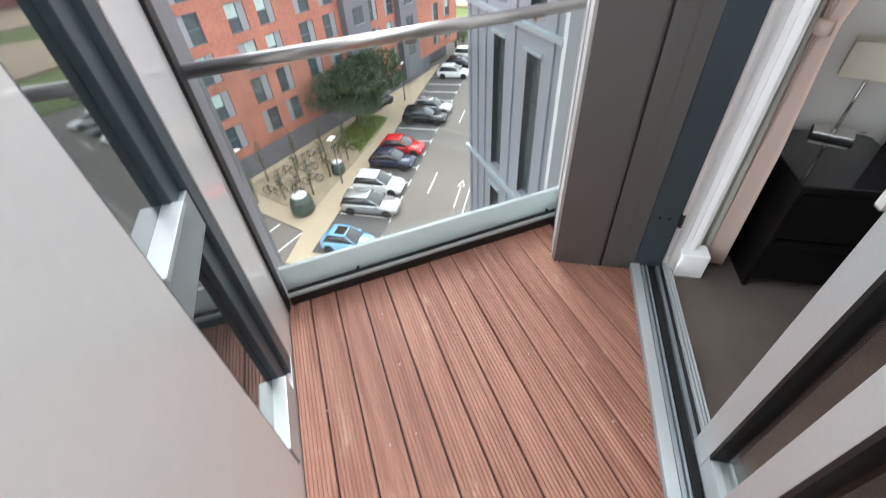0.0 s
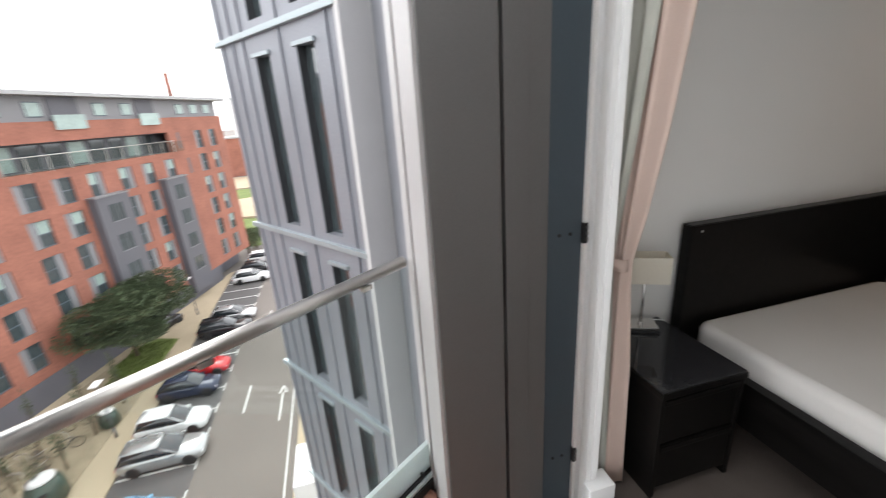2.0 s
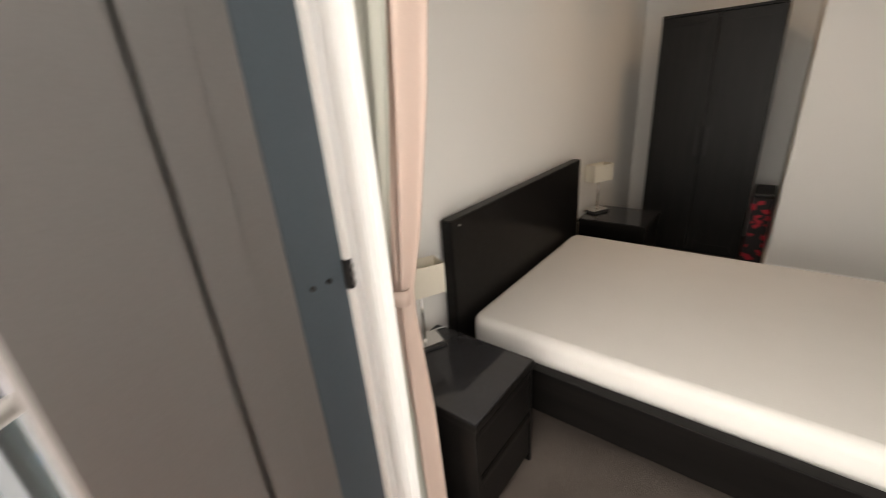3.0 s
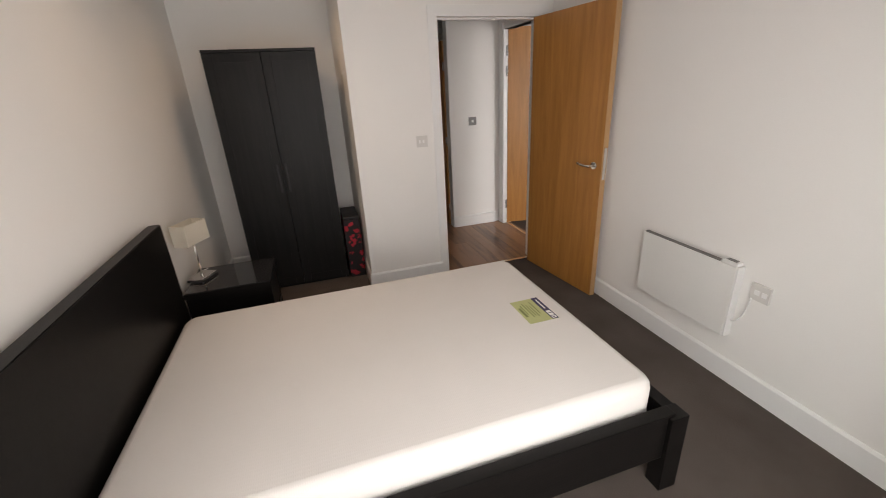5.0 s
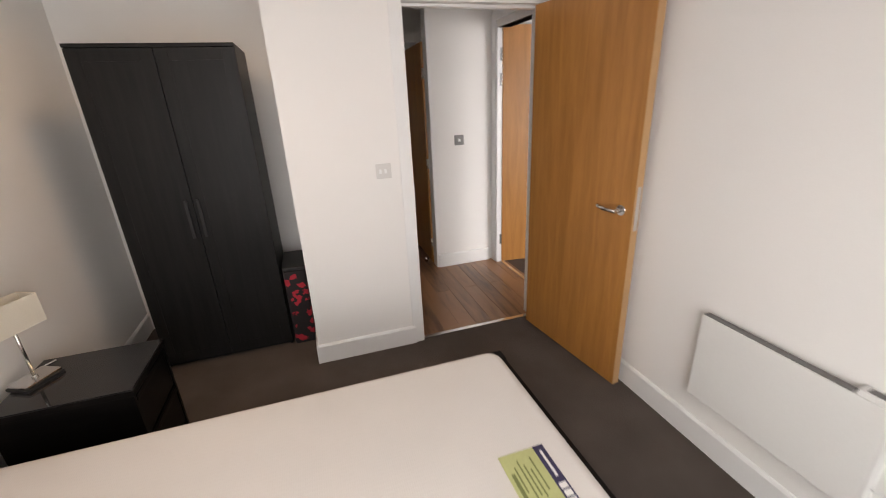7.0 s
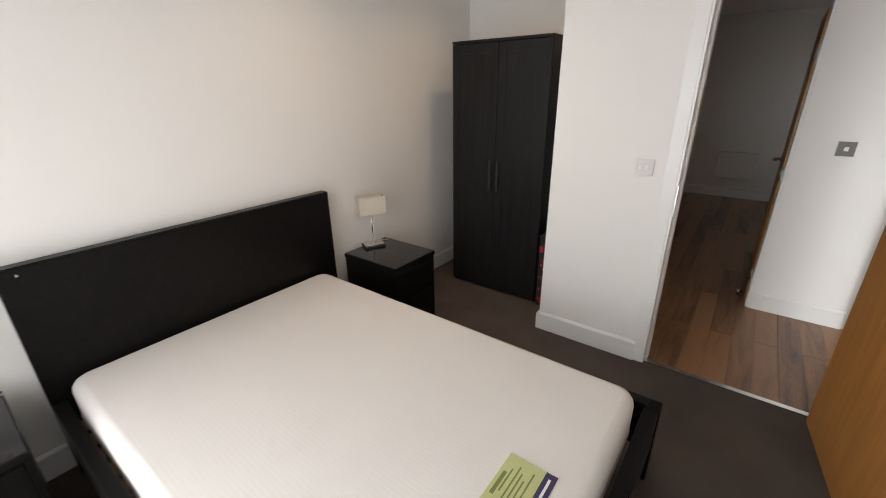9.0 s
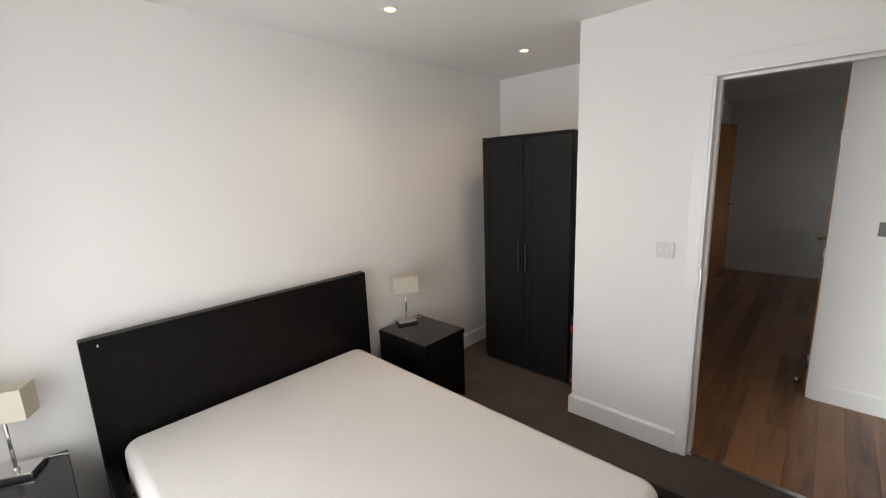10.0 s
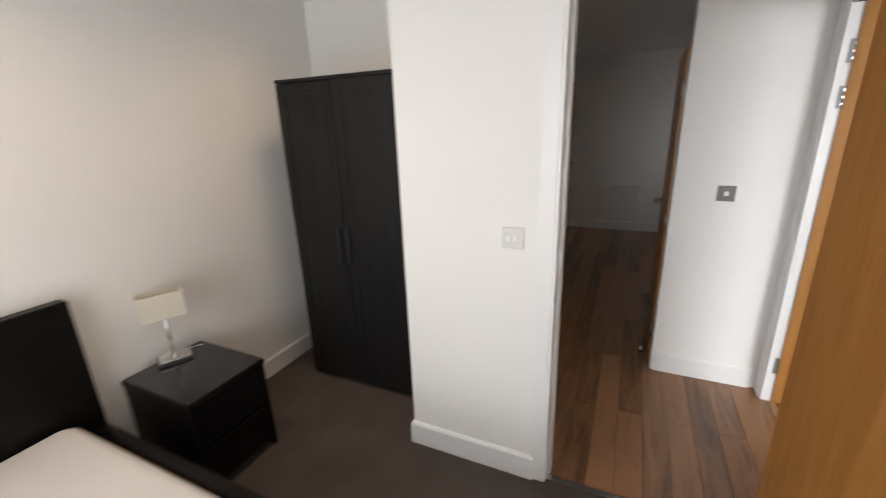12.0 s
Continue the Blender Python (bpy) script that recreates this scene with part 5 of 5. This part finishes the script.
def loft(stations):
    """Skin through cross-sections; a station is x, half width, low z, high z, inset of the top."""
    bm = bmesh.new()
    rings = []
    for x, hw, z0, z1, ins in stations:
        zs = z0 + (z1 - z0) * 0.45
        pts = [(-hw * 0.90, z0), (-hw, z0 + 0.10), (-hw * 1.0, zs), (-hw * 0.97, z1 - 0.07), (-(hw - ins), z1), (0, z1 + 0.025), (hw - ins, z1), (hw * 0.97, z1 - 0.07), (hw, zs), (hw, z0 + 0.10), (hw * 0.90, z0)]
        rings.append([bm.verts.new((x, y, z)) for y, z in pts])
    n = len(rings[0])
    for a, b in zip(rings, rings[1:]):
        for i in range(n):
            bm.faces.new((a[i], a[(i + 1) % n], b[(i + 1) % n], b[i])).smooth = True
    bm.faces.new(rings[0])
    bm.faces.new(rings[-1][::-1])
    return bm


def wheel_meshes(r):
    t = bmesh.new()
    n = 24
    rings = []
    for rad, y in ((r * 0.62, -0.09), (r * 0.95, -0.10), (r, -0.07), (r, 0.07), (r * 0.95, 0.10), (r * 0.62, 0.09)):
        rings.append([t.verts.new((rad * math.cos(2 * math.pi * i / n), y, rad * math.sin(2 * math.pi * i / n))) for i in range(n)])
    for a, b in zip(rings, rings[1:] + rings[:1]):
        for i in range(n):
            t.faces.new((a[i], a[(i + 1) % n], b[(i + 1) % n], b[i])).smooth = True
    rim = bmesh.new()
    tube(rim, (0, -0.085, 0), (0, 0.085, 0), r * 0.16, 12)
    for i in range(5):
        a = 2 * math.pi * i / 5
        tube(rim, (0, 0, 0), (r * 0.6 * math.cos(a), 0.0, r * 0.6 * math.sin(a)), 0.04, 6)
    tube(rim, (0, -0.03, 0), (0, 0.03, 0), r * 0.62, 20)
    return finish("tyre", t, M_TYRE), finish("rim", rim, M_RIM)


TYRE, RIM = wheel_meshes(0.31)


def car(m, paint, label, length, width, height, style, roof=None):
    """A parked car; local x runs to its nose, z = 0 is the ground."""
    d = thing("parked_car", m, label, "car", "parked cars")
    L, hw = length / 2, width / 2
    belt = height * 0.60
    nose = {"small": 0.86, "hatch": 0.88, "estate": 0.90, "suv": 0.96, "sport": 0.85}[style]
    st = [(-L, hw * 0.80, 0.36, belt * 0.92, 0.10), (-L + 0.12, hw * 0.92, 0.24, belt * 0.99, 0.08), (-L * 0.72, hw, 0.19, belt, 0.06), (-L * 0.2, hw, 0.18, belt, 0.05), (L * 0.32, hw, 0.18, belt, 0.06),
          (L * 0.50, hw, 0.19, belt * 0.985, 0.10), (L * 0.80, hw * 0.96, 0.21, belt * nose, 0.16), (L - 0.12, hw * 0.86, 0.25, belt * nose * 0.88, 0.16), (L, hw * 0.70, 0.34, belt * nose * 0.70, 0.12)]
    part("body", loft(st), paint, d)
    back = {"small": 0.86, "hatch": 0.90, "estate": 0.95, "suv": 0.94, "sport": 0.66}[style]
    front = {"small": 0.52, "hatch": 0.46, "estate": 0.42, "suv": 0.46, "sport": 0.36}[style]
    rb = {"small": 0.60, "hatch": 0.68, "estate": 0.82, "suv": 0.80, "sport": 0.22}[style]
    rf = front - 0.42
    gl = [(-L * back, hw * 0.86, belt - 0.06, belt + 0.02, 0.05), (-L * rb, hw * 0.86, belt - 0.06, height - 0.07, 0.18), (-L * 0.1, hw * 0.88, belt - 0.06, height - 0.03, 0.19), (L * rf, hw * 0.87, belt - 0.06, height - 0.06, 0.19), (L * front, hw * 0.84, belt - 0.06, belt + 0.01, 0.08)]
    part("cabin_glass", loft(gl), M_CARGLASS, d, "dark car windows")
    rr = [(-L * (rb + 0.03), hw * 0.66, height - 0.11, height - 0.055, 0.05), (-L * rb * 0.8, hw * 0.70, height - 0.09, height - 0.035, 0.06), (-L * 0.1, hw * 0.72, height - 0.07, height - 0.01, 0.06), (L * (rf + 0.02), hw * 0.69, height - 0.10, height - 0.045, 0.06)]
    part("roof", loft(rr), paint, d)
    if roof:
        part("sunroof", boxm(-L * rb * 0.6, L * (rf - 0.05), -hw * 0.5, hw * 0.5, height - 0.03, height + 0.022, bevel=0.02), roof, d, "dark glass sunroof")
    for s in (-1, 1):
        for p, q in (((L * rf, s * hw * 0.69, height - 0.08), (L * front, s * hw * 0.83, belt)), ((-L * rb, s * hw * 0.69, height - 0.08), (-L * back, s * hw * 0.83, belt)), ((-L * 0.08, s * hw * 0.72, height - 0.06), (-L * 0.02, s * hw * 0.875, belt))):
            part("pillar", tube(bmesh.new(), p, q, 0.035, 6), paint, d)
        part("headlight", boxm(L - 0.30, L - 0.08, s * hw * 0.72 - 0.10, s * hw * 0.72 + 0.10, belt * nose * 0.68, belt * nose * 0.82, bevel=0.03), M_LAMPCLEAR, d, "clear headlamp")
        part("tail_light", boxm(-L - 0.005, -L + 0.14, s * hw * 0.74 - 0.09, s * hw * 0.74 + 0.09, belt * 0.66, belt * 0.88, bevel=0.02), M_LAMPRED, d, "red tail lamp")
        part("mirror", boxm(L * 0.30, L * 0.40, s * (hw + 0.03) - 0.07, s * (hw + 0.03) + 0.07, belt, belt + 0.13, bevel=0.03), paint, d)
        for x in (-L * 0.62, L * 0.64):
            wh = again("wheel", TYRE, d, pose(x, s * (hw - 0.09), 0.31))
            again("rim", RIM, wh, pose(0, 0, 0))
            part("wheel_arch", tube(bmesh.new(), (x, s * (hw - 0.02), 0.33), (x, s * (hw + 0.006), 0.33), 0.36, 20), M_TYRE, d)
    part("number_plate", boxm(-L - 0.012, -L + 0.03, -0.25, 0.25, 0.48, 0.59), M_LINE, d)
    return d


C_LBLUE = car_paint("sky_blue_paint", (0.22, 0.45, 0.66), 0.1)
C_SILVER = car_paint("silver_paint", (0.42, 0.42, 0.42), 0.6)
C_WHITE = car_paint("white_paint", (0.70, 0.70, 0.70), 0.0)
C_NAVY = car_paint("navy_paint", (0.018, 0.026, 0.055), 0.2)
C_RED = car_paint("red_paint", (0.50, 0.02, 0.025), 0.1)
C_BLACK = car_paint("black_paint", (0.012, 0.012, 0.014), 0.2)
C_BLUE = car_paint("bright_blue_paint", (0.015, 0.20, 0.62), 0.2)
G = GROUND + 0.006
car(pose(-16.85, -15.8, G, 0, 0, 90), C_LBLUE, "small sky-blue hatchback with a dark sunroof", 3.56, 1.64, 1.49, "small", M_CARGLASS)
car(pose(-21.3, -15.75, G, 0, 0, 91), C_SILVER, "silver estate car parked in a marked bay", 4.5, 1.82, 1.48, "estate")
car(pose(-24.0, -16.1, G, 0, 0, 90), C_WHITE, "white hatchback parked beside the silver estate", 4.1, 1.78, 1.5, "suv")
car(pose(-27.9, -16.2, G, 0, 0, 89), C_NAVY, "dark navy hatchback in a marked bay", 4.0, 1.76, 1.47, "hatch")
car(pose(-30.4, -16.1, G, 0, 0, 90), C_RED, "bright red hatchback in a marked bay", 4.1, 1.76, 1.46, "hatch")
car(pose(-36.9, -15.6, G, 0, 0, 90), C_BLACK, "black estate car in a marked bay", 4.6, 1.82, 1.48, "estate")
car(pose(-39.5, -15.4, G, 0, 0, 90), C_SILVER, "silver hatchback behind the black estate", 4.2, 1.78, 1.46, "hatch")
car(pose(-50.1, -15.3, G, 0, 0, 92), C_WHITE, "white hatchback far along the parking row", 4.2, 1.78, 1.46, "hatch")
car(pose(-53.3, -15.0, G, 0, 0, 90), C_BLACK, "black hatchback far along the parking row", 4.2, 1.78, 1.46, "hatch")
car(pose(-57.5, -14.6, G, 0, 0, 90), C_WHITE, "white car at the far end of the row", 4.3, 1.8, 1.46, "estate")
car(pose(-40.0, -22.0, GROUND + 0.004, 0, 0, 160), C_BLACK, "dark car in the shade of the block's undercroft", 4.2, 1.78, 1.46, "hatch")
car(pose(-17.1, -25.1, GROUND, 0, 0, 162), C_BLUE, "bright blue low sports coupe in the yard", 4.3, 1.84, 1.3, "sport")


# ---- trees, shrubs, cycle stands, lamps ----
def leaf_cloud(rng, centre, radii, count, size):
    bm = bmesh.new()
    cx, cy, cz = centre
    lumps = [(rng.uniform(-0.62, 0.62), rng.uniform(-0.62, 0.62), rng.uniform(-0.5, 0.6), rng.uniform(0.32, 0.5)) for _ in range(15)]
    for _ in range(count):
        lx, ly, lz, lr = rng.choice(lumps)
        v = Vector((rng.gauss(0, 1), rng.gauss(0, 1), rng.gauss(0, 1))).normalized() * lr * rng.uniform(0.72, 1.04)
        p = Vector((cx + (lx + v.x) * radii[0], cy + (ly + v.y) * radii[1], cz + (lz + v.z) * radii[2]))
        a = Vector((rng.gauss(0, 1), rng.gauss(0, 1), rng.gauss(0, 0.6))).normalized()
        b = a.orthogonal().normalized()
        s = size * rng.uniform(0.6, 1.4)
        q = [bm.verts.new(p + a * s), bm.verts.new(p + b * s * 0.55), bm.verts.new(p - a * s), bm.verts.new(p - b * s * 0.55)]
        bm.faces.new(q)
    return bm


def tree(x, y, h, spread, label, seed, leaves=2600, leaf=0.17):
    rng = random.Random(seed)
    d = thing("tree", pose(x, y, GROUND + 0.12), label, "tree")
    bm = bmesh.new()
    tube(bm, (0, 0, 0), (0.05, 0.03, h * 0.35), 0.16, 10, 0.11)
    top = Vector((0.05, 0.03, h * 0.35))
    for i in range(7):
        a = i * 2.4
        e = Vector((math.cos(a) * spread * 0.6, math.sin(a) * spread * 0.6, h * rng.uniform(0.55, 0.85)))
        mid = top.lerp(e, 0.5) + Vector((0, 0, 0.25))
        tube(bm, top, mid, 0.085, 8, 0.055)
        tube(bm, mid, e, 0.055, 8, 0.02)
    part("trunk", bm, M_TWIG, d)
    part("crown", leaf_cloud(rng, (0, 0, h * 0.66), (spread, spread, h * 0.36), leaves, leaf), M_LEAF, d)
    return d


tree(-35.0, -22.3, 6.6, 4.9, "broad green tree on the lawn before the block", 3, 22000, 0.15)
for i, (x, y, h, s) in enumerate(((-62.0, -17.5, 2.6, 1.6), (-64.5, -16.8, 3.0, 1.7), (-67.0, -17.6, 2.8, 1.7))):
    tree(x, y, h, s, "dark green shrub at the end of the block", 40 + i, 700)


def sapling(x, y, h, seed):
    rng = random.Random(seed)
    d = thing("staked_sapling", pose(x, y, GROUND + 0.14), "thin staked sapling in the gravel bed", "sapling", "staked saplings")
    part("stem", tube(bmesh.new(), (0, 0, 0), (0.05, 0.02, h), 0.03, 6, 0.012), M_TWIG, d)
    part("stake", tube(bmesh.new(), (0.15, 0, 0), (0.15, 0, h * 0.6), 0.035, 6), M_TWIG, d)
    part("leaves", leaf_cloud(rng, (0.04, 0, h * 0.60), (0.34, 0.34, h * 0.42), 260, 0.08), M_LEAF, d)


random.seed(9)
for i, (x, y) in enumerate(((-20.6, -25.2), (-21.4, -23.2), (-22.4, -21.2), (-23.8, -26.2), (-24.4, -23.6), (-25.2, -21.0), (-26.8, -25.0), (-27.2, -22.6), (-28.2, -20.6), (-29.6, -23.8), (-20.4, -21.3), (-30.8, -22.0))):
    sapling(x, y, random.uniform(2.6, 3.8), 60 + i)


def bicycle():
    d = thing("bicycle", pose(0, 0, 0), "dark parked bicycle on the gravel", "bicycle", "parked bicycles")
    n = 18
    for x in (-0.52, 0.52):
        bm = bmesh.new()
        for i in range(n):
            a, b = 2 * math.pi * i / n, 2 * math.pi * (i + 1) / n
            tube(bm, (x + 0.33 * math.cos(a), 0, 0.34 + 0.33 * math.sin(a)), (x + 0.33 * math.cos(b), 0, 0.34 + 0.33 * math.sin(b)), 0.022, 5, caps=False)
        part("wheel", bm, M_TYRE, d)
    bm = bmesh.new()
    for p, q in (((-0.52, 0, 0.34), (-0.1, 0, 0.30)), ((-0.52, 0, 0.34), (-0.2, 0, 0.80)), ((-0.1, 0, 0.30), (-0.2, 0, 0.85)), ((-0.1, 0, 0.30), (0.38, 0, 0.75)), ((-0.2, 0, 0.80), (0.36, 0, 0.85)), ((0.52, 0, 0.34), (0.36, 0, 0.92))):
        tube(bm, p, q, 0.022, 6)
    part("bicycle_frame", bm, M_BIKE, d)
    part("saddle", boxm(-0.34, -0.1, -0.07, 0.07, 0.86, 0.91, bevel=0.02), M_BLACKP, d)
    part("handlebar", tube(bmesh.new(), (0.34, -0.28, 0.96), (0.34, 0.28, 0.96), 0.016, 6), M_STEEL, d)
    return d


M_BIKE = material("dark_bike_paint", (0.05, 0.06, 0.07), 0.35, 0.3, 0.2, 4, 40, 0.0)
bk = bicycle()
spots = [(-21.8, -24.6), (-22.6, -24.2), (-23.3, -23.0), (-24.0, -22.0), (-24.9, -24.9), (-25.9, -23.4), (-26.3, -21.7), (-27.7, -24.0), (-28.7, -22.0), (-22.2, -22.4), (-29.6, -21.2)]
for i, (x, y) in enumerate(spots):
    m = pose(x, y, GROUND + 0.15, random.uniform(-4, 4), 0, random.uniform(50, 130))
    if i == 0:
        bk.matrix_basis = m
    else:
        copy_thing(bk, m)


def cycle_stand():
    d = thing("cycle_stand", pose(0, 0, 0), "steel hoop cycle stand in the gravel", "cycle stand", "cycle stands")
    bm = bmesh.new()
    path_tube(bm, [(-0.35, 0, 0), (-0.35, 0, 0.65), (-0.25, 0, 0.78), (0.25, 0, 0.78), (0.35, 0, 0.65), (0.35, 0, 0)], 0.025, 8)
    part("hoop", bm, M_STEEL, d)
    return d


cs = cycle_stand()
for i, (x, y) in enumerate(((-22.0, -23.4), (-23.6, -24.0), (-25.0, -22.8), (-26.6, -23.6), (-28.2, -23.0))):
    m = pose(x, y, GROUND + 0.15, 0, 0, 80)
    if i == 0:
        cs.matrix_basis = m
    else:
        copy_thing(cs, m)


def bottle_bank(x, y, s, label):
    d = thing("bottle_bank", pose(x, y, GROUND + 0.15, 0, 0, 25), label, "recycling bank")
    bm = bmesh.new()
    n, rings = 20, []
    for f, z in ((0.84, 0.0), (1.0, 0.10), (1.0, 0.5), (0.93, 0.8), (0.74, 1.04), (0.46, 1.18)):
        rings.append([bm.verts.new((s * 0.85 * f * math.cos(2 * math.pi * i / n), s * 0.7 * f * math.sin(2 * math.pi * i / n), s * z)) for i in range(n)])
    for a, b in zip(rings, rings[1:]):
        for i in range(n):
            bm.faces.new((a[i], a[(i + 1) % n], b[(i + 1) % n], b[i])).smooth = True
    bm.faces.new(rings[0][::-1])
    bm.faces.new(rings[-1])
    part("shell", bm, M_BANK, d)
    part("lid", tube(bmesh.new(), (0, 0, s * 1.13), (0, 0, s * 1.25), s * 0.52, 18, s * 0.34), M_PALE, d, "pale lid")
    part("mouth", boxm(s * 0.60, s * 0.80, -0.18, 0.18, s * 0.72, s * 0.86, bevel=0.02), M_BLACKP, d)


M_BANK = material("dark_green_shell", (0.035, 0.06, 0.045), 0.45, 0, 0.2, 2, 30, 0.05)
bottle_bank(-20.2, -21.0, 1.25, "dark green bottle bank with a pale lid")
bottle_bank(-26.0, -20.6, 0.85, "small dark green bin by the path")


def street_lamp(x, y, h):
    d = thing("street_lamp", pose(x, y, GROUND + 0.11), "slim grey street lamp with a flat pale head", "street lamp", "street lamps")
    part("pole", tube(bmesh.new(), (0, 0, 0), (0, 0, h), 0.055, 10, 0.035), M_GREYDARK, d)
    part("base_door", tube(bmesh.new(), (0, 0, 0), (0, 0, 0.7), 0.08, 10), M_GREYDARK, d)
    part("lamp_head", boxm(-0.38, 0.38, -0.22, 0.22, h, h + 0.09, bevel=0.03), M_PALE, d, "pale flat lamp head")


street_lamp(-21.9, -26.6, 3.8)
street_lamp(-24.4, -19.6, 4.0)
street_lamp(-42.0, -19.4, 4.0)

# ---- distance ----
solid("field", boxm(-130, -66, -40, 6, GROUND, GROUND + 0.08), M_GRASS, "green field beyond the block", "field")
solid("bare_mound", prism(bmesh.new(), [(-110, -28), (-88, -24), (-84, -10), (-96, 0), (-120, -4)], GROUND + 0.08, GROUND + 0.5), M_EARTH, "bare sandy ground with tracks", "ground")
solid("bare_track", prism(bmesh.new(), [(-160, -60), (-131, -50), (-131, 10), (-160, 20)], GROUND + 0.02, GROUND + 0.3), M_EARTH, "bare sandy ground in the distance", "ground")


def far_block(x, y, wdt, dep, h, yaw, mat, label, rows, cols):
    d = thing("distant_building", pose(x, y, GROUND, 0, 0, yaw), label, "building")
    part("wall", boxm(-wdt / 2, wdt / 2, -dep / 2, dep / 2, 0, h), mat, d)
    part("roof", boxm(-wdt / 2 - 0.4, wdt / 2 + 0.4, -dep / 2 - 0.4, dep / 2 + 0.4, h, h + 0.6), M_ROOF, d)
    me = finish("window", boxm(-0.7, 0.7, -dep / 2 - 0.06, -dep / 2 + 0.05, 0, 1.5), M_DARKGLASS)
    for r in range(rows):
        for c in range(cols):
            again("window", me, d, pose(-wdt / 2 + (c + 0.5) * wdt / cols, 0, 1.2 + r * (h - 1.0) / rows))


far_block(-175, -28, 60, 14, 13.5, -75, M_BRICK, "long red-brick building far off", 4, 18)
far_block(-300, -52, 16, 16, 33, -80, M_PALE, "pale tower block in the distance", 10, 5)
far_block(-230, -5, 60, 14, 12, -85, M_GREYPANEL, "low grey buildings on the skyline", 3, 16)

# ---- laminate planks in hall and living room ----
fl = solid("floor_hall", boxm(1.2, 3.5, 0.03, LIV_Y, -0.2, -0.012), M_BLACKP, "brown walnut laminate plank floor in the hall", "floor")
PW, PL = 0.125, 1.25
plank_mesh = finish("plank", boxm(0, PW - 0.0012, 0, PL - 0.0015, -0.011, -0.001, bevel=0.0008, seg=1), M_PLANK)
half_mesh = finish("plank_cut", boxm(0, PW - 0.0012, 0, PL / 2 - 0.0015, -0.011, -0.001, bevel=0.0008, seg=1), M_PLANK)
random.seed(5)
for c in range(15):
    x = 1.225 + c * PW
    y = 0.046 if c % 2 else 0.046 + PL / 2
    if c % 2 == 0:
        again("plank", half_mesh, fl, pose(x, 0.046, 0))
    while y + PL < LIV_Y + 0.02:
        again("plank", plank_mesh, fl, pose(x, y, 0))
        y += PL
    if y + PL / 2 < LIV_Y + 0.02:
        again("plank", half_mesh, fl, pose(x, y, 0))
